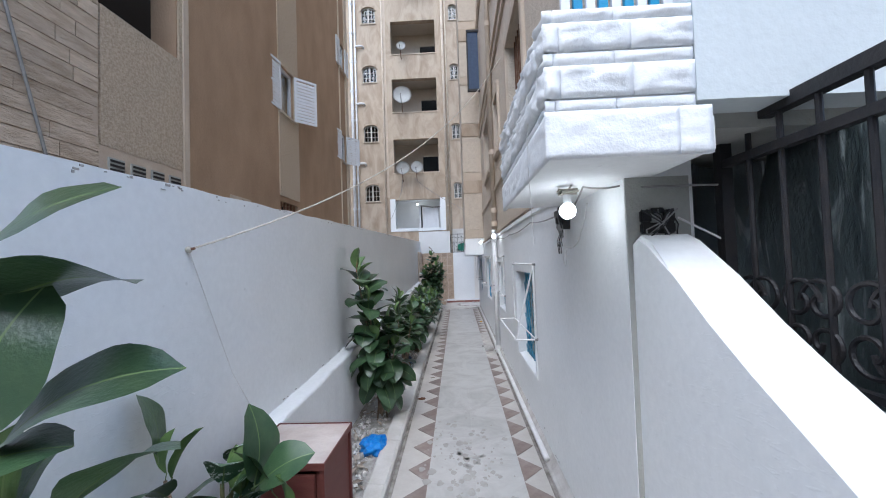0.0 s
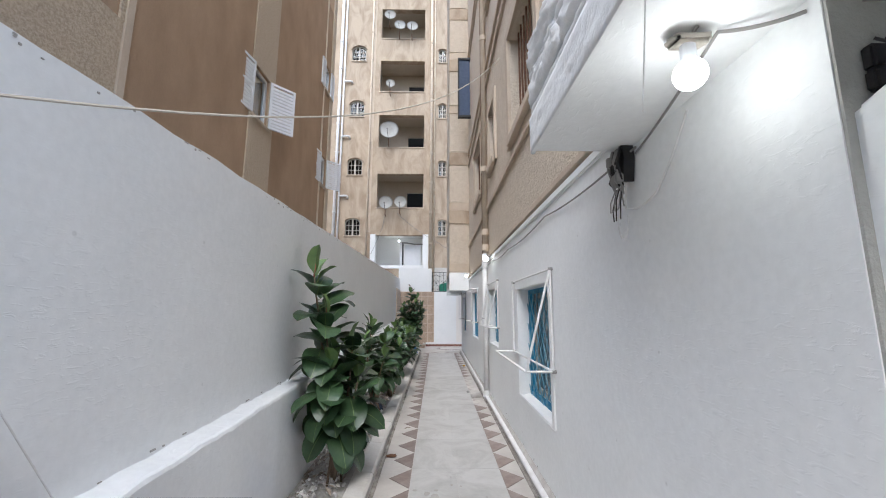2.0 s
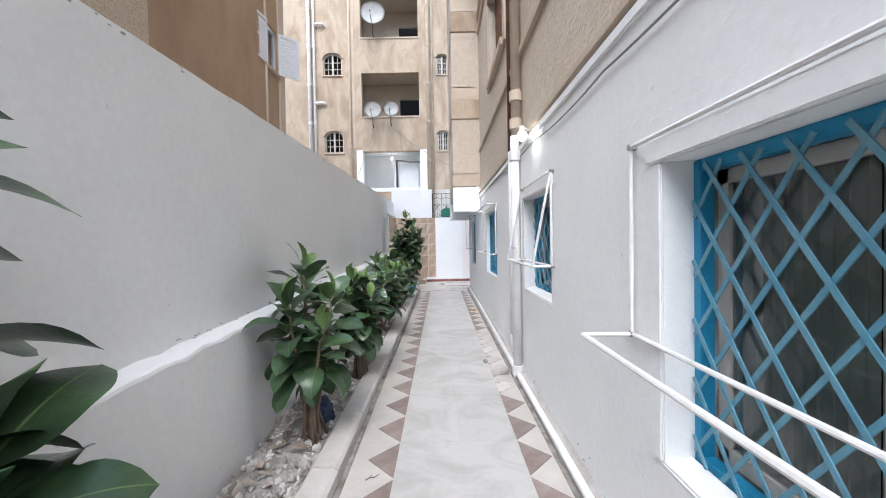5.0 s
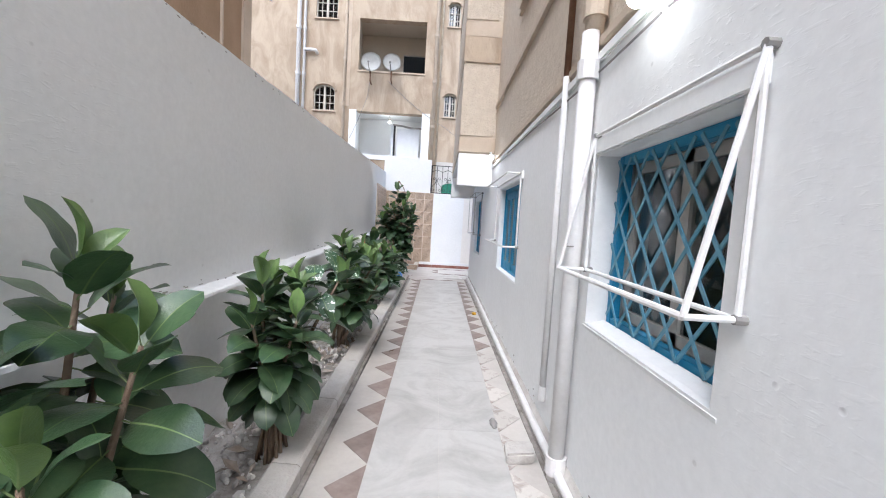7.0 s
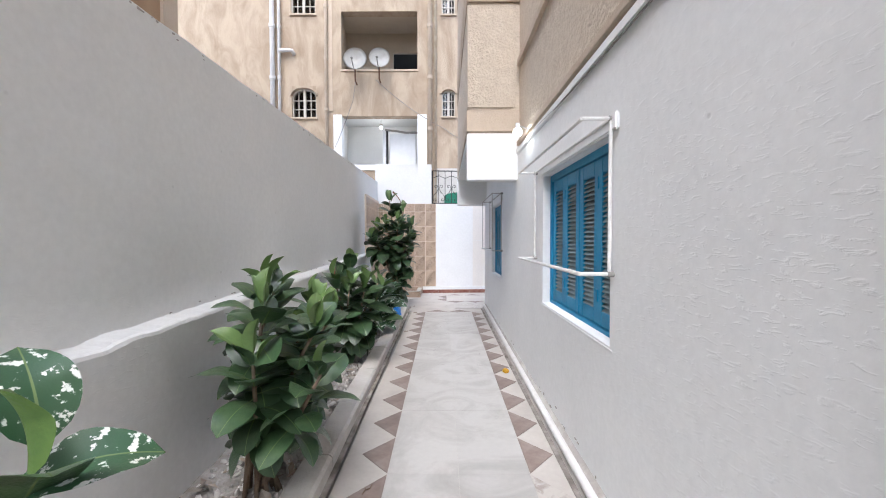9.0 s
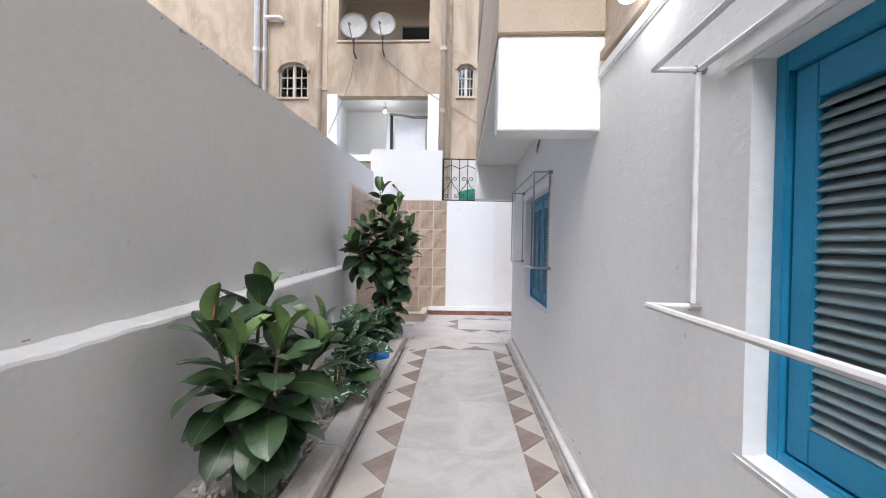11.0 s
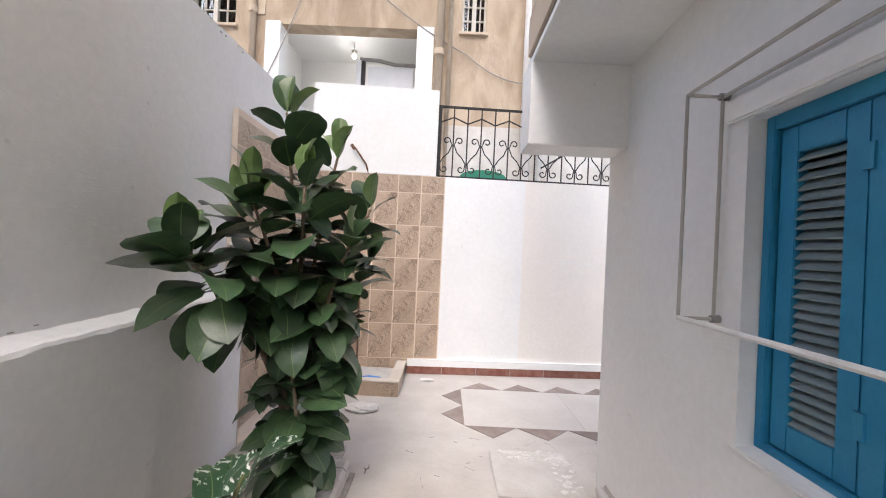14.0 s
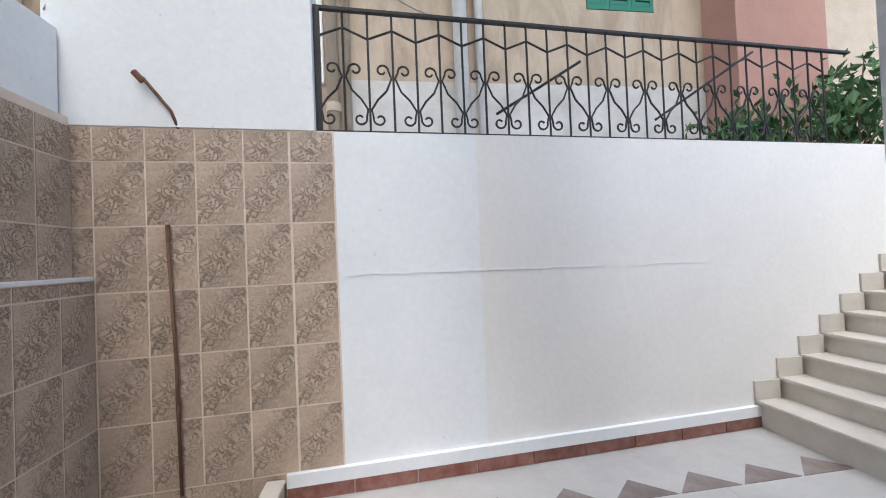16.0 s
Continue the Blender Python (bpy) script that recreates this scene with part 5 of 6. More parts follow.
part("rim", boxes((-0.93, 0.036, -0.006, 0.095, 0.135, 0.15), (-0.075, 0.036, 0.095, 0.72, 0.135, 0.15), bevel=0.004), M_STEP, basin, "pale rim")
part("floor_slab", boxes((-0.93, -0.07, 0.09, 0.72, 0.0, 0.06)), M_SLAB, basin)


# ---- wooden box at the start ----
wb = empty("wooden_cabinet", "old dark red wooden box with a dusty top", "cabinet", -0.54, -1.03, 0.0)
part("top", boxes((-0.01, 0.45, -0.01, 0.49, 0.85, 0.875), bevel=0.004), M_BOXTOP, wb, "dusty pale top board")
part("lipping", boxes((-0.016, 0.456, -0.016, -0.010, 0.845, 0.88), (0.45, 0.456, -0.010, 0.49, 0.845, 0.88), (-0.016, 0.456, 0.49, 0.496, 0.845, 0.88), (-0.016, -0.010, -0.010, 0.49, 0.845, 0.88)), M_WOODBOX, wb, "dark worn edge of the top")
part("side_panel", boxes((0.41, 0.435, 0.0, 0.48, 0.02, 0.85)), M_WOODBOX, wb)
part("side_panel", boxes((0.0, 0.025, 0.0, 0.48, 0.02, 0.85)), M_WOODBOX, wb)
part("back_panel", boxes((0.025, 0.41, 0.455, 0.48, 0.02, 0.85)), M_WOODBOX, wb)
part("door", boxes((0.03, 0.405, -0.012, 0.01, 0.03, 0.82), bevel=0.004), M_WOODBOX, wb)
part("edge_strip", boxes((0.405, 0.45, 0.47, 0.492, 0.02, 0.85), (0.43, 0.452, -0.01, 0.0, 0.02, 0.85)), M_WOODBOX, wb)


# ---- loose bags and litter ----
def crumple(name, label, category, x, y, z, sx, sy, sz, m):
    ob = empty(name, label, category, x, y, z)
    bm = bmesh.new()
    bmesh.ops.create_icosphere(bm, subdivisions=4, radius=1.0)
    sd = Vector((x * 7, y * 3, 1))
    for v in bm.verts:
        d = 1 + 0.35 * noise.noise(v.co * 1.7 + sd) + 0.22 * abs(noise.noise(v.co * 4.5 + sd)) + 0.08 * noise.noise(v.co * 11)
        v.co = Vector((v.co.x * sx * d, v.co.y * sy * d, max(v.co.z * d, -0.35) * sz + 0.35 * sz))
    part("film", bm, m, ob, "", True)


crumple("plastic_bag", "crumpled blue plastic bag on the soil of the bed", "bag", -0.27, 0.85, 0.04, 0.13, 0.15, 0.10, M_BLUEBAG)
crumple("plastic_bag", "crumpled bright blue plastic bag beside the kerb", "bag", -0.27, 11.5, 0.06, 0.11, 0.17, 0.15, M_BLUEBAG)
crumple("plastic_bag", "dark blue plastic bag under the plants", "bag", -0.36, 4.0, 0.04, 0.09, 0.11, 0.15, M_NAVY)
crumple("plastic_bag", "scrap of blue plastic in the wash basin", "bag", -0.30, 14.35, 0.06, 0.11, 0.05, 0.02, M_BLUEBAG)
crumple("rag", "crumpled pale rag on the tiled floor", "rag", -0.25, 13.72, 0.006, 0.13, 0.09, 0.03, M_RAG)
crumple("rag", "scrap of pale plastic by the end wall", "rag", 0.28, 14.55, 0.006, 0.07, 0.04, 0.015, M_RAG)
crumple("fallen_leaf", "small yellow leaf beside the wall pipe", "leaf", 1.25, 8.9, 0.006, 0.03, 0.05, 0.025, M_ORANGE)
crumple("rag", "small dark scrap of litter beside the kerb", "litter", 0.06, 2.35, 0.006, 0.05, 0.03, 0.015, M_RUST)
crumple("rag", "small grey scrap of litter on the tiles", "litter", 1.1, 5.55, 0.006, 0.025, 0.07, 0.012, M_CABLE)
crumple("stone_lump", "pale stone lump lying in the bed", "stone", -0.40, 2.05, 0.02, 0.12, 0.10, 0.10, M_CONC)

patch = bmesh.new()
for i in range(130):
    px, py = 0.85 + 0.5 * random.random(), 12.62 + 0.45 * random.random()
    px, py = (px, 13.0 + 0.12 * random.random()) if i % 2 else (1.2 + 0.14 * random.random(), py)
    r = 0.004 + 0.014 * random.random() ** 2
    mt2 = Matrix.Translation((px, py, 0.010)) @ Matrix.Diagonal((r * 1.6, r * 1.2, r * 0.6, 1))
    bmesh.ops.create_icosphere(patch, subdivisions=1, radius=1.0, matrix=mt2)
tagged(link("mortar_crumbs", patch, M_RAG), "dried mortar crumbs on the floor by the corner", "debris", "", "stuff")
structure("mortar_patch", boxes((0.80, 1.34, 12.58, 13.12, 0.004, 0.011), bevel=0.003), M_KERB, "rough grey mortar patch on the floor", "floor")
spl = bmesh.new()
for i in range(150):
    px, py = random.gauss(0.62, 0.2), random.gauss(0.75, 0.42)
    if not 0.22 < px < 1.07:
        continue
    r = 0.008 + 0.03 * random.random() ** 2
    n3 = 9
    base = [(px + r * (0.7 + 0.6 * random.random()) * math.cos(6.283 * q / n3), py + 1.4 * r * (0.7 + 0.6 * random.random()) * math.sin(6.283 * q / n3)) for q in range(n3)]
    lo = [spl.verts.new((a, b, 0.004)) for a, b in base]
    hi = [spl.verts.new((px + (a - px) * 0.8, py + (b - py) * 0.8, 0.0062)) for a, b in base]
    spl.faces.new(hi)
    for q in range(n3):
        spl.faces.new((lo[q], lo[(q + 1) % n3], hi[(q + 1) % n3], hi[q]))
tagged(link("cement_splashes", spl, M_GROUT), "dried grey cement splashes on the tiles", "stain", "", "stuff")
scr = bmesh.new()
for i in range(75):
    px, py, a, ln = 0.3 + 0.78 * random.random(), 8.6 + 3.6 * random.random() ** 0.6, 3.14 * random.random(), 0.02 + 0.07 * random.random() ** 1.5
    if i > 45:
        px, py = 0.2 + 1.8 * random.random(), 12.5 + 0.9 * random.random()
    dx, dy, wd = ln * math.cos(a), ln * math.sin(a), 0.0012 + 0.0012 * random.random()
    nx, ny = -wd * math.sin(a), wd * math.cos(a)
    mx, my = px + dx * 0.5 + ny * 8, py + dy * 0.5 - nx * 8
    lo = 0.0046 if py < 12.24 else 0.0012
    ring = [(px - nx, py - ny), (mx - nx, my - ny), (px + dx, py + dy), (mx + nx, my + ny)]
    base, top = [scr.verts.new((u, v, lo - 0.003)) for u, v in ring], [scr.verts.new((u, v, lo)) for u, v in ring]
    scr.faces.new(top)
    for q in range(4):
        scr.faces.new((base[q], base[(q + 1) % 4], top[(q + 1) % 4], top[q]))
tagged(link("floor_scratches", scr, M_GUTTER), "fine dark scratches and hairs of dirt on the tiles", "stain", "", "stuff")
for x, y, turn in ((0.0, 10.62, 35), (0.02, 12.1, 10), (-0.02, 12.75, 70), (0.16, 6.95, 50), (0.12, 3.3, 20)):
    tw = empty("twig", "small bent brown twig lying on the floor tiles", "twig", x, y, 0.008, "twigs")
    part("stick", rod((0, 0, 0), (0.03, 0.012, 0.004), (0.055, 0.004, 0.002), (0.085, 0.02, 0.006), r=[0.004, 0.0035, 0.003, 0.002], sides=5), M_STEM, tw)
    part("side_shoot", rod((0.03, 0.012, 0.004), (0.045, 0.035, 0.006), r=[0.003, 0.0015], sides=5), M_STEM, tw)
    tw.rotation_euler = (0, 0, radians(turn))
chp = bmesh.new()
for i in range(170):
    py = -0.5 + 13.2 * random.random()
    if noise.noise(Vector((py * 1.3, 2, 0))) < -0.05:
        continue
    pz = ledge_z(py) + random.choice((0.0, 0.0, 0.02)) + 0.03 * random.random() ** 2
    L5, h5 = 0.008 + 0.03 * random.random(), 0.003 + 0.005 * random.random()
    box(chp, upper_x(py) - 0.004, upper_x(py) + 0.004, py, py + L5, pz, pz + h5)
for i in range(190):
    py = -3.0 + 16.0 * random.random()
    if noise.noise(Vector((py * 1.1, 6, 0))) < -0.1:
        continue
    pz = top_z(py) - 0.004 - 0.03 * random.random() ** 2
    box(chp, upper_x(py) - 0.004, upper_x(py) + 0.004, py, py + 0.008 + 0.022 * random.random() ** 2, pz - 0.003 - 0.008 * random.random() ** 2, pz)
for i in range(90):
    py, pz = 0.2 + 12.3 * random.random(), 0.1 + 0.09 * random.random() ** 2
    if noise.noise(Vector((py * 1.7, 11, 0))) > -0.05:
        box(chp, XR - 0.004, XR + 0.004, py, py + 0.006 + 0.03 * random.random() ** 2, pz, pz + 0.004 + 0.012 * random.random() ** 2)
tagged(link("wall_chips", chp, M_GROUT), "small chipped cracks along the ledge, wall top and foot", "cracks", "", "stuff")
lit = bmesh.new()
for i in range(2600):
    py = -2.5 + 15.3 * random.random()
    px = plinth_x(py) + 0.03 + (-0.25 - plinth_x(py) - 0.03) * random.random()
    r = 0.008 + 0.022 * random.random() ** 2
    mt2 = Matrix.Translation((px, py, 0.045 + 0.02 * random.random())) @ Euler((random.random() * 3, random.random() * 3, random.random() * 6)).to_matrix().to_4x4() @ Matrix.Diagonal((r * 1.4, r, r * 0.7, 1))
    bmesh.ops.create_icosphere(lit, subdivisions=1, radius=1.0, matrix=mt2)
tagged(link("gravel", lit, M_GRAVEL), "pale stones and rubble scattered on the bed", "gravel", "", "stuff")
dry = bmesh.new()
for i in range(420):
    py = -2.5 + 15.3 * random.random()
    px = plinth_x(py) + 0.03 + (-0.22 - plinth_x(py) - 0.03) * random.random()
    mt2 = Matrix.Translation((px, py, 0.06 + 0.03 * random.random())) @ Euler((random.random() - 0.5, random.random() - 0.5, random.random() * 6)).to_matrix().to_4x4()
    L2 = 0.03 + 0.05 * random.random()
    vs = [dry.verts.new(mt2 @ Vector(p)) for p in ((-L2, 0, 0), (0, -L2 * 0.4, 0.008), (L2, 0, 0), (0, L2 * 0.4, 0.008))]
    dry.faces.new(vs)
tagged(link("leaf_litter", dry, M_LITTER), "dry leaf litter lying on the bed", "litter", "", "stuff")


# ---- plants ----
def leaf_mesh(name, m, m_rib, width, fold, droop, twist):
    bm = bmesh.new()
    rows, cols = 11, (-1.0, -0.55, -0.05, 0.05, 0.55, 1.0)
    ribs = []
    for i in range(rows + 1):
        u = 1 - (1 - i / rows) ** 1.25
        w = width * max(0.01, math.sin(math.pi * (0.01 + 0.985 * u) ** 0.95)) ** 0.56 * min(1.0, (1.0 - u) / 0.12 + 0.002) ** 0.5
        line = []
        for c in cols:
            x = 0.14 + 0.86 * u
            y = w * c if abs(c) > 0.1 else 0.012 * c / 0.05 * (1 - 0.6 * u)
            z = fold * abs(c) * w + 0.10 * math.sin(u * 2.6) - 0.7 * droop * u * u + 0.015 * math.sin(u * 11 + c * 2 + twist) * abs(c) * w / width + (0.004 if abs(c) < 0.1 else 0)
            line.append(bm.verts.new((x, y, z + twist * 0.02 * c * u * w)))
        ribs.append(line)
    for i in range(rows):
        for j in range(5):
            f = bm.faces.new((ribs[i][j], ribs[i + 1][j], ribs[i + 1][j + 1], ribs[i][j + 1]))
            f.material_index = 1 if j == 2 else 0
            f.smooth = True
    a = [bm.verts.new(p) for p in ((0, -0.012, 0), (0, 0.012, 0), (0.15, 0.01, 0.008), (0.15, -0.01, 0.008), (0, 0, -0.015), (0.15, 0, -0.008))]
    for q in ((0, 1, 2, 3), (1, 4, 5, 2), (4, 0, 3, 5)):
        bm.faces.new([a[k] for k in q]).material_index = 1
    me = bpy.data.meshes.new(name)
    bm.to_mesh(me)
    bm.free()
    me.materials.append(m)
    me.materials.append(m_rib)
    return me


LEAVES = [leaf_mesh("leaf", M_LEAF, M_RIB, 0.295 + 0.025 * (k % 3 - 1), 0.06 + 0.14 * (k % 2), 0.05 + 0.08 * (k % 4), k * 1.3) for k in range(8)]
YOUNG = [leaf_mesh("leaf", M_LEAF2, M_RIB, 0.22, 0.6, 0.02, k * 1.7) for k in range(2)]
VARIEG = [leaf_mesh("leaf", M_VARIEG, M_RIB, 0.27, 0.2, 0.3, k * 1.1) for k in range(4)]


def place_leaf(plant, me, p, az, pitch_deg, roll, length):
    o = new("leaf", me)
    o.parent = plant
    o.matrix_local = Matrix.Translation(p) @ Euler((0, 0, az)).to_matrix().to_4x4() @ Euler((0, radians(-pitch_deg), 0)).to_matrix().to_4x4() @ Euler((radians(roll), 0, 0)).to_matrix().to_4x4() @ Matrix.Scale(length, 4)
    return o


def rubber_plant(label, x, y, stems, seed, group="rubber plants along the wall", roots=0, bow=1.3):
    """stems: (lean x, lean y, height, first leaf height, number of leaves, leaf length)"""
    rng = random.Random(seed)
    pl = empty("rubber_plant", label, "plant", x, y, 0.03, group)
    for (lx, ly, h, z0, n, length) in stems:
        bend = rng.uniform(-0.04, 0.04)
        at = lambda t: Vector((lx * t ** bow + bend * math.sin(t * 3.1), ly * t ** bow - bend * math.sin(t * 2.6), h * t))
        pts = [at(k / 10) for k in range(11)]
        part("stem", rod(*[tuple(p) for p in pts], r=[0.022 - 0.015 * k / 10 for k in range(11)], sides=7), M_STEM, pl, "", True)
        az = rng.uniform(0, 6.28)
        for k in range(n):
            t = z0 / h + (1 - z0 / h) * (k + 0.5) / n
            p = at(min(t, 1.0))
            az += 2.4 + rng.uniform(-0.35, 0.35)
            f = (k + 0.5) / n
            pitch_deg = -46 + 104 * f ** 1.7 + rng.uniform(-18, 18)
            size = length * rng.uniform(0.8, 1.12) * (1.0 if f < 0.85 else 0.8)
            side = Vector((math.cos(az), math.sin(az), 0))
            # keep the leaves clear of the wall behind
            wall_gap = (x + p.x) - (plinth_x(y + p.y) if p.z < 1.0 else upper_x(y + p.y))
            if side.x < 0 and size * -side.x * math.cos(radians(pitch_deg)) > wall_gap:
                az = math.atan2(side.y if abs(side.y) > 0.2 else 0.6 * rng.choice((-1, 1)), 0.25 * rng.uniform(-0.5, 1.4))
            me = YOUNG[k % 2] if f > 0.93 and rng.random() < 0.6 else LEAVES[rng.randrange(8)]
            place_leaf(pl, me, p, az, pitch_deg, rng.uniform(-25, 25), size)
        place_leaf(pl, YOUNG[0], at(1.0), rng.uniform(0, 6.28), 76, 0, length * 0.75)
        if length > 0.3 and n > 15:
            tip = at(1.0)
            part("bud", rod(tip, tip + Vector((0.004, 0, 0.06)), tip + Vector((0.01, 0.004, 0.13)), r=[0.008, 0.007, 0.001], sides=6), M_BUD, pl, "red rolled leaf bud", True)
    for k in range(roots):
        a = 6.283 * k / roots + rng.uniform(-0.3, 0.3)
        top, foot = rng.uniform(0.3, 0.52), rng.uniform(0.05, 0.13)
        part("root", rod((0.02 * math.cos(a), 0.02 * math.sin(a), top), (0.05 * math.cos(a), 0.05 * math.sin(a), top * 0.55), (foot * math.cos(a), foot * math.sin(a), -0.02), r=[0.006, rng.uniform(0.008, 0.013), 0.011], sides=6), M_STEM, pl, "woody aerial root", True)
    return pl


def leaf_between(plant, me, base, tip, roll):
    """A leaf from its stalk's foot to its tip, in world places."""
    d = Vector(tip) - Vector(base)
    return place_leaf(plant, me, Vector(base) - plant.location, math.atan2(d.y, d.x), math.degrees(math.atan2(d.z, math.hypot(d.x, d.y))), roll, d.length)


def spattered_plant(label, x, y, n, h, length, seed):
    rng = random.Random(seed)
    pl = empty("rubber_plant", label, "plant", x, y, 0.03, "paint-spattered plants")
    for s in range(2):
        lx, ly = rng.uniform(-0.1, 0.12), rng.uniform(-0.15, 0.15)
        part("stem", rod((0, 0, 0), (lx * 0.4, ly * 0.4, h * 0.5), (lx, ly, h), r=[0.016, 0.013, 0.008], sides=7), M_GREENSTEM, pl, "", True)
        az = rng.uniform(0, 6)
        for k in range(n):
            f = (k + 0.5) / n
            az += 2.4 + rng.uniform(-0.3, 0.3)
            p = Vector((lx * (0.35 + 0.65 * f), ly * (0.35 + 0.65 * f), h * (0.35 + 0.65 * f)))
            a = az
            if math.cos(a) < -0.55:
                a = math.atan2(math.sin(a), 0.2)
            place_leaf(pl, VARIEG[rng.randrange(4)] if rng.random() < 0.85 else LEAVES[rng.randrange(8)], p, a, -10 + 65 * f + rng.uniform(-12, 12), rng.uniform(-20, 20), length * rng.uniform(0.8, 1.1))
    return pl


rubber_plant("tall rubber plant with large dark leaves against the white wall", -0.36, 1.66, [(-0.24, -0.06, 1.76, 0.7, 27, 0.40), (0.12, 0.02, 1.1, 0.5, 24, 0.36), (0.0, -0.18, 0.98, 0.45, 22, 0.37), (-0.1, -0.12, 1.36, 0.6, 22, 0.37), (0.2, -0.1, 0.85, 0.35, 14, 0.34)], 11, roots=3)
rubber_plant("bushy rubber plant with glossy green leaves in the bed", -0.35, 3.74, [(-0.14, 0.3, 1.22, 0.62, 26, 0.29), (0.1, 0.25, 1.0, 0.5, 22, 0.28), (-0.1, -0.12, 0.98, 0.5, 24, 0.29), (0.14, -0.15, 0.82, 0.45, 18, 0.26), (-0.2, 0.5, 1.08, 0.55, 20, 0.27)], 12, roots=9)
bushy = rubber_plant("bushy rubber plant on a bundle of woody roots in the bed", -0.26, 4.95, [(-0.08, 0.0, 1.02, 0.48, 30, 0.26), (0.05, 0.2, 0.98, 0.45, 26, 0.25), (-0.12, 0.28, 0.96, 0.45, 24, 0.24), (0.14, -0.06, 0.84, 0.38, 24, 0.24), (-0.08, -0.1, 0.86, 0.4, 20, 0.23), (0.22, 0.5, 0.98, 0.72, 6, 0.24), (0.0, 0.42, 0.86, 0.4, 22, 0.26), (-0.08, 0.5, 0.9, 0.45, 18, 0.24)], 13, roots=10)
for k, (dx, dy, dz, az, up) in enumerate(((0.08, 0.42, 0.94, 1.9, 42), (0.16, 0.5, 0.97, 0.5, 12), (0.2, 0.56, 1.0, 2.6, 58), (0.1, 0.46, 0.9, -0.9, -30))):
    place_leaf(bushy, VARIEG[k % 4], Vector((dx, dy, dz)), az, up, 20 * (k % 2), 0.23)
rubber_plant("bushy rubber plant with a bundle of stems in the bed", -0.38, 6.9, [(0.12, -0.2, 1.05, 0.45, 28, 0.26), (0.34, -0.1, 0.92, 0.45, 28, 0.25), (-0.06, 0.25, 1.1, 0.5, 24, 0.26), (0.3, 0.3, 0.9, 0.4, 26, 0.25), (0.42, -0.25, 0.75, 0.4, 18, 0.23), (0.15, -0.35, 0.85, 0.4, 22, 0.25)], 14, roots=12)
rubber_plant("bushy rubber plant with glossy green leaves in the bed", -0.44, 7.3, [(0.0, -0.05, 1.05, 0.4, 28, 0.26), (0.2, 0.15, 0.92, 0.38, 24, 0.26), (0.12, 0.3, 0.95, 0.4, 22, 0.25), (0.2, -0.2, 0.8, 0.35, 18, 0.24)], 15)
rubber_plant("leafy rubber plant leaning over the kerb", -0.46, 9.1, [(0.02, 0.05, 1.05, 0.42, 26, 0.31), (0.22, -0.12, 0.86, 0.3, 24, 0.31), (-0.08, -0.2, 0.95, 0.4, 22, 0.32), (0.3, 0.22, 0.86, 0.3, 24, 0.29), (0.1, -0.32, 0.85, 0.3, 22, 0.3), (0.36, 0.05, 0.78, 0.25, 20, 0.28)], 16)
spattered_plant("low rubber plant spattered with white paint in the bed", -0.36, 10.25, 9, 0.55, 0.34, 24)
rubber_plant("tall dense rubber plant at the end of the bed", -0.36, 12.42, [(-0.32, -0.55, 1.36, 1.1, 20, 0.31), (-0.4, -0.35, 1.36, 1.0, 20, 0.3), (-0.32, -0.1, 1.58, 1.1, 18, 0.29), (-0.14, -0.3, 1.62, 1.0, 26, 0.3), (-0.1, -0.05, 2.1, 1.05, 26, 0.30), (0.16, 0.05, 1.92, 0.95, 24, 0.29), (0.34, 0.12, 1.62, 0.85, 20, 0.29), (0.3, -0.12, 1.45, 0.8, 26, 0.29), (0.1, -0.28, 1.7, 0.95, 26, 0.3), (0.34, 0.3, 1.35, 0.6, 20, 0.28), (-0.1, 0.3, 1.8, 0.9, 16, 0.28),
             (0.14, -0.1, 1.05, 0.12, 30, 0.28), (0.2, 0.05, 0.85, 0.08, 28, 0.28), (0.05, -0.18, 0.75, 0.06, 24, 0.28), (0.0, -0.1, 1.1, 0.2, 26, 0.29), (0.24, 0.18, 1.0, 0.1, 26, 0.27), (0.1, 0.22, 0.8, 0.1, 20, 0.27)], 18, roots=8, bow=2.4)
spattered_plant("low rubber plant spattered with white paint in the bed", -0.40, 10.75, 10, 0.55, 0.34, 21)
spattered_plant("low rubber plant spattered with white paint in the bed", -0.50, 11.05, 9, 0.55, 0.34, 22)
spattered_plant("low rubber plant spattered with white paint in the bed", -0.46, 11.75, 7, 0.45, 0.28, 23)
tall = rubber_plant("tall rubber plant with very large leaves beside the steps", -0.42, -2.36, [(0.0, 0.0, 1.62, 1.35, 3, 0.3), (0.08, 0.12, 1.3, 0.8, 9, 0.31), (0.2, 0.15, 1.1, 0.7, 8, 0.3)], 31, "rubber plants at the steps")
for k, (base, tip, roll) in enumerate((((-0.36, -2.34, 1.84), (-0.02, -2.28, 2.04), 35), ((-0.34, -2.3, 1.80), (0.02, -2.3, 1.87), -15), ((-0.26, -2.36, 1.55), (-0.18, -2.3, 1.87), 60), ((-0.30, -2.3, 1.53), (0.03, -2.24, 1.72), 25),
                                      ((-0.40, -2.38, 1.47), (-0.08, -2.32, 1.56), 5), ((-0.16, -2.3, 1.42), (0.07, -2.26, 1.54), -20))):
    leaf_between(tall, LEAVES[k], base, tip, roll)
low = rubber_plant("low rubber plant in front of the wooden box", -0.34, -1.5, [(0.05, 0.05, 0.92, 0.4, 14, 0.27), (-0.22, 0.0, 1.02, 0.5, 12, 0.26), (0.3, -0.05, 0.9, 0.45, 10, 0.26), (0.1, -0.3, 0.9, 0.45, 12, 0.27)], 32, "rubber plants at the steps")
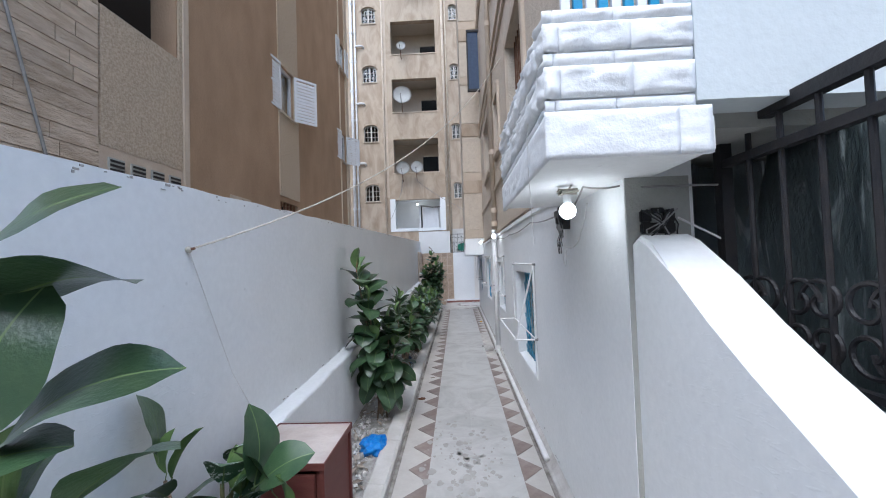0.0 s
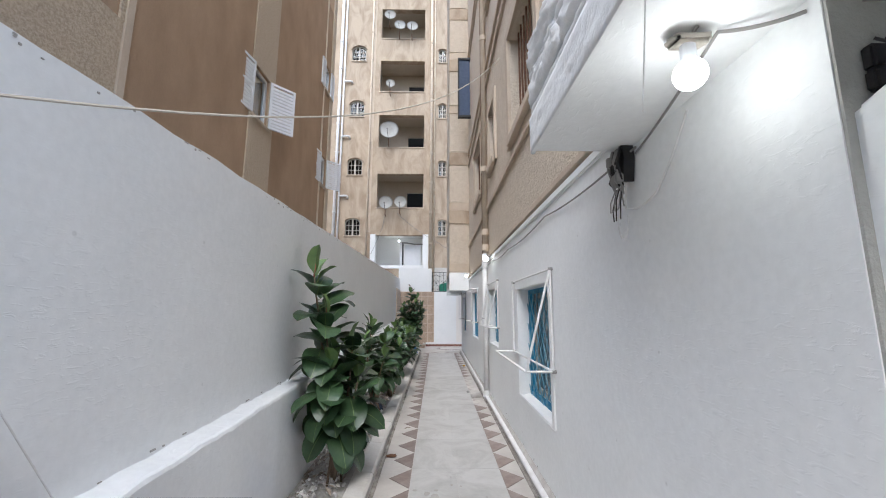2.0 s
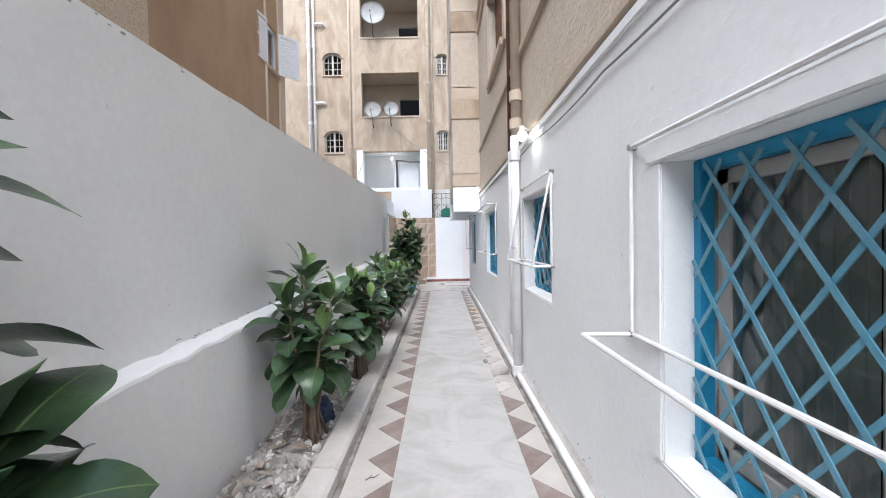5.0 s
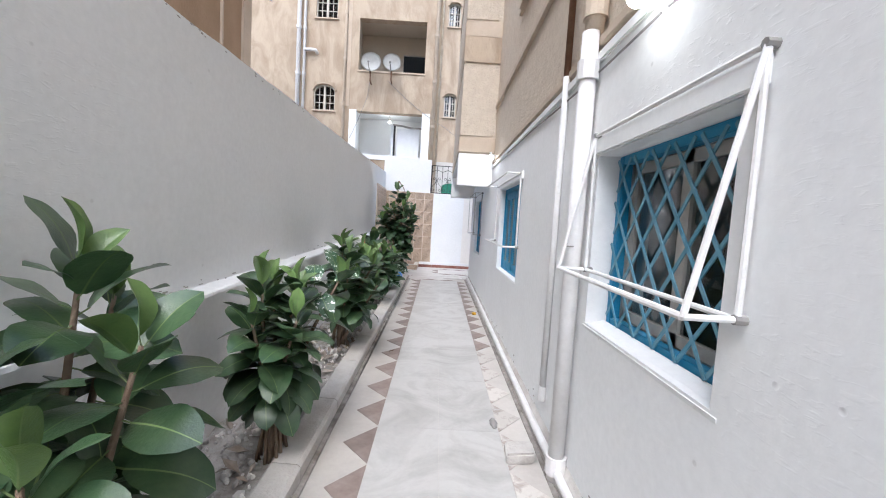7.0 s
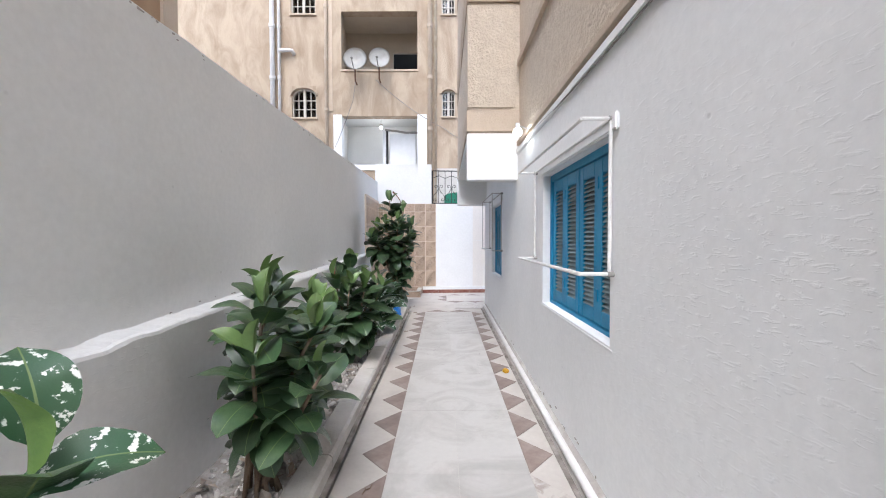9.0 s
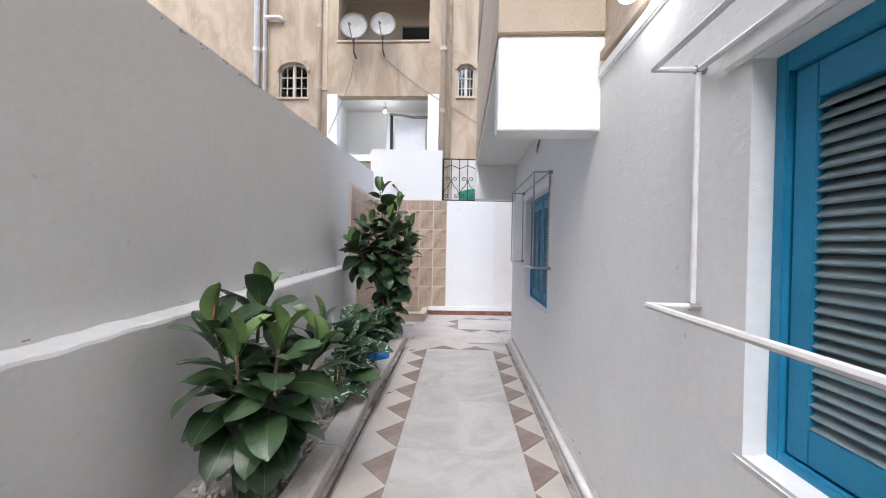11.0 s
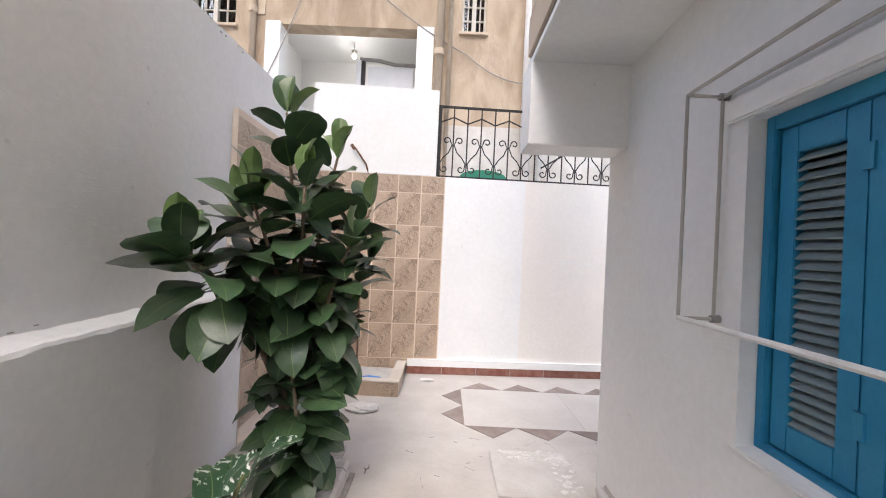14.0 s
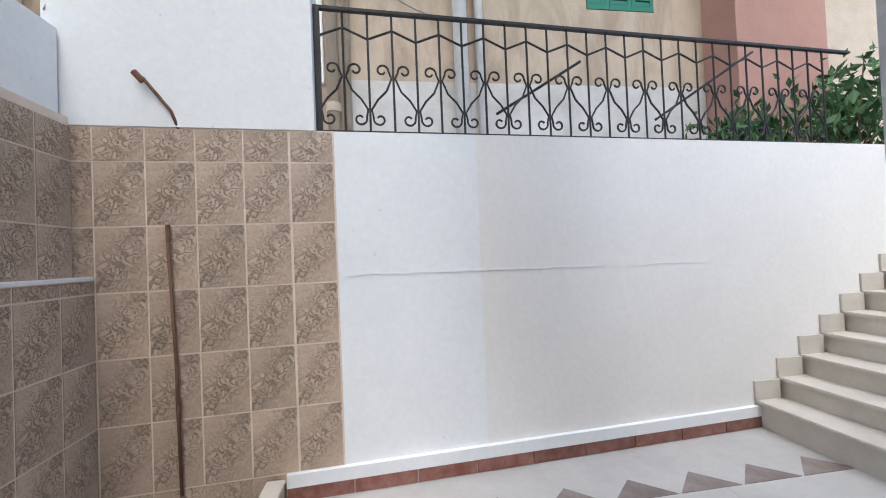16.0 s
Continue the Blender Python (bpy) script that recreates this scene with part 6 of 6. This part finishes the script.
for k, (base, tip, roll) in enumerate((((-0.58, -1.5, 1.12), (-0.64, -1.5, 1.40), 20), ((-0.2, -1.5, 1.0), (-0.2, -1.46, 1.33), 70), ((-0.1, -1.5, 0.98), (-0.27, -1.54, 1.18), 30), ((-0.2, -1.52, 1.03), (0.04, -1.5, 1.16), 30))):
    leaf_between(low, LEAVES[k + 2], base, tip, roll)
spattered_plant("rubber plant spattered with white paint by the steps", -0.44, -1.32, 11, 1.0, 0.26, 33)

# bushes on the terrace
for (x, y, z, r, seed) in ((4.75, 16.1, 2.18, 0.45, 5), (6.0, 15.9, 2.18, 0.75, 6)):
    rng = random.Random(seed)
    bsh = empty("terrace_bush", "small-leaved green shrub on the terrace behind the railing", "bush", x, y, z, "terrace shrubs")
    for k in range(5):
        a = k * 1.3
        part("branch", rod((0, 0, 0), (0.25 * r * math.cos(a), 0.25 * r * math.sin(a), r * 0.8), (0.7 * r * math.cos(a), 0.7 * r * math.sin(a), r * 1.5), r=[0.02, 0.012, 0.005], sides=5), M_STEM, bsh)
    bm = bmesh.new()
    for k in range(900):
        d = Vector((rng.gauss(0, 0.42), rng.gauss(0, 0.42), rng.gauss(0.9, 0.38))) * r
        if d.z < 0.02:
            continue
        m4 = Matrix.Translation(d) @ Euler((rng.random() * 6, rng.random() * 6, rng.random() * 6)).to_matrix().to_4x4()
        L3 = 0.05 + 0.04 * rng.random()
        bm.faces.new([bm.verts.new(m4 @ Vector(p)) for p in ((-L3, 0, 0), (0, -L3 * 0.45, 0.01), (L3, 0, 0), (0, L3 * 0.45, 0.01))])
    tagged(part("foliage", bm, M_BUSH, bsh), kind="stuff")

# ---- kerb of the bed ----
kerb_x = lambda y: -0.012 - 0.008 * y
kb = structure("kerb", boxes((-0.3, -0.29, 0, 0.01, -0.1, -0.09)), M_CONC, "worn cement kerb along the planting bed", "kerb")
y = -0.62
while y < 12.72:
    L4 = min(0.78, 12.74 - y)
    bm = bmesh.new()
    n2 = 5
    prev = None
    for i in range(n2 + 1):
        yy = y + 0.004 + (L4 - 0.008) * i / n2
        o = kerb_x(yy)
        j = 0.006 * noise.noise(Vector((yy * 5, 0, 0)))
        ring = [bm.verts.new(p) for p in ((o - 0.175, yy, -0.05), (o - 0.17, yy, 0.085 + j), (o - 0.155, yy, 0.10 + j), (o - 0.02, yy, 0.095 + j), (o, yy, 0.078 + j), (o + 0.002, yy, -0.02))]
        if prev:
            for q in range(6):
                bm.faces.new((prev[q], prev[(q + 1) % 6], ring[(q + 1) % 6], ring[q]))
        else:
            bm.faces.new(ring[::-1])
        prev = ring
    bm.faces.new(prev)
    part("kerb_stone", bm, M_KERB, kb)
    y += L4
structure("kerb_gutter", skew_wall(-0.62, 12.74, lambda y: kerb_x(y) + 0.035, lambda y: kerb_x(y) + 0.002, lambda y: -0.02, lambda y: 0.012, 30), M_GUTTER, "dirty dark mortar line beside the kerb", "floor")

# ---- tiled wall pieces ----
tw = structure("tiled_side_wall", skew_wall(12.9, 14.72, lambda y: upper_x(y) + 0.038, lambda y: upper_x(y) - 0.01, lambda y: -0.05, lambda y: 2.33, 4), M_GROUT2, "beige tiled side wall above the basin", "wall")
tl = structure("tiled_side_block", skew_wall(12.9, 14.72, lambda y: plinth_x(y) + 0.008, lambda y: upper_x(y) + 0.02, lambda y: -0.05, lambda y: 1.405, 4), M_GROUT2, "beige tiled low block with a white ledge", "wall")
structure("ledge_cap", skew_wall(12.88, 14.72, lambda y: plinth_x(y) + 0.016, lambda y: upper_x(y) + 0.03, lambda y: 1.405, lambda y: 1.425, 4), M_WHITE, "white ledge on the tiled block", "trim")
TILE_SHAPES = {}


def wall_tile(parent, place, w, h, turn):
    """A wall tile about its own middle, whose face points along its y; alike tiles share a mesh."""
    key = (round(w, 2), round(h, 2))
    if key not in TILE_SHAPES:
        bm = boxes((-w / 2 + 0.005, w / 2 - 0.005, -0.006, 0.0065, -h / 2 + 0.005, h / 2 - 0.005))
        me = bpy.data.meshes.new("tile")
        bmesh.ops.recalc_face_normals(bm, faces=bm.faces)
        bm.to_mesh(me)
        bm.free()
        me.materials.append(M_TILE)
        TILE_SHAPES[key] = me
    o = new("tile", TILE_SHAPES[key])
    o.parent = parent
    o.location, o.rotation_euler = place, (0, 0, radians(turn))
    return o


zlines = [0.17, 0.569, 0.948, 1.327, 1.706, 2.085, 2.285]
for z0, z1 in zip(zlines, zlines[1:]):
    y = 12.9
    while y < 14.70:
        y1 = min(y + 0.265, 14.72)
        if z0 < 1.40:
            zz = min(z1, 1.405)
            wall_tile(tl, (plinth_x((y + y1) / 2) + 0.004, (y + y1) / 2, (z0 + zz) / 2), y1 - y, zz - z0, -90 + math.degrees(math.atan(0.024)))
        if z1 > 1.42:
            zz = max(z0, 1.42)
            wall_tile(tw, (upper_x((y + y1) / 2) + 0.034, (y + y1) / 2, (zz + z1) / 2), y1 - y, z1 - zz, -90 + math.degrees(math.atan(0.024)))
        y = y1
end_tiles = bpy.data.objects["wall_end_tiled"]
xl = [0.383, 0.110, -0.155, -0.42, -0.685, -0.95, -1.15]
for b, a in zip(xl, xl[1:]):
    for z0, z1 in zip([0.0] + zlines, zlines):
        wall_tile(end_tiles, ((a + b) / 2, eb((a + b) / 2) - 0.001, (z0 + z1) / 2), b - a, z1 - z0, 180 + math.degrees(math.atan(SLOPE)))

# ---- floor tiles ----
fl = structure("floor", boxes((-0.02, 1.40, -1.9, 12.34, -0.03, 0.0), (-0.9, 7.0, 12.34, 15.4, -0.03, 0.0)), M_CREAMFLOOR, "pale cream floor of the passage and court", "floor")
P = 0.425
def slab_mesh(name, w, d, m):
    me = bpy.data.meshes.new(name)
    bm = boxes((-w / 2, w / 2, -d / 2, d / 2, 0, 0.004))
    bm.to_mesh(me)
    bm.free()
    me.materials.append(m)
    return me


def tri_mesh(m):
    me = bpy.data.meshes.new("tile")
    bm = prism([(-P / 2 + 0.008, 0), (P / 2 - 0.008, 0), (0, 0.19)], 0, 0.0035, "z")
    bmesh.ops.recalc_face_normals(bm, faces=bm.faces)
    bm.to_mesh(me)
    bm.free()
    me.materials.append(m)
    return me


TRI, WORN, X1 = tri_mesh(M_TRI), tri_mesh(M_TRIWORN), 1.12
slab_x = lambda y: 0.305 - 0.005 * y   # left edge of the pale slabs, which narrow towards the start
TURN = math.atan(0.005)


def taper_mesh(y, side):
    """One slab of the middle strip, from y - 2 P up to y, left (0) or right (1) of the seam."""
    me = bpy.data.meshes.new("tile")
    g, y0 = 0.0008, y - 2 * P
    mid0, mid1 = (slab_x(y0) + X1) / 2, (slab_x(y) + X1) / 2
    e = [(slab_x(y0), mid0, mid1, slab_x(y)), (mid0, X1, X1, mid1)][side]
    bm = prism([(e[0] + g, y0 + g), (e[1] - g, y0 + g), (e[2] - g, y - g), (e[3] + g, y - g)], 0, 0.004, "z")
    bmesh.ops.recalc_face_normals(bm, faces=bm.faces)
    bm.to_mesh(me)
    bm.free()
    me.materials.append(M_SLAB)
    return me


def lay(me, x, y, rz=0.0, z=0.0):
    o = new("tile", me)
    o.parent = fl
    o.location, o.rotation_euler = (x, y, z), (0, 0, rz)


y = 12.24
while y > -1.6:
    for k in (0, 1):
        lay(taper_mesh(y, k), 0, 0)
        yc = y - P * (k + 0.5)
        lay(TRI, slab_x(yc) - 0.003, yc, radians(90) + TURN, 0.001)
        lay(WORN if 4.7 < yc < 7.3 else TRI, X1 + 0.003, yc, radians(-90), 0.001)
    y -= 2 * P
for k in (0, 1):
    lay(TRI, slab_x(12.24) + (X1 - slab_x(12.24)) * (0.25 + 0.5 * k), 12.243, 0, 0.001)
C0, C1, CX = 13.50, 14.36, 0.65
for k in range(3):
    o = slab_mesh("tile", 0.998, C1 - C0 - 0.002, M_COURT)
    lay(o, CX + 0.5 + k, (C0 + C1) / 2 + 0.0)
for k in range(7):
    lay(TRI, CX + P * (k + 0.5), C1 + 0.003, 0, 0.001)
    lay(TRI, CX + P * (k + 0.5), C0 - 0.003, radians(180), 0.001)
for k in (0, 1):
    lay(TRI, CX - 0.003, C0 + P * (k + 0.5), radians(90), 0.001)
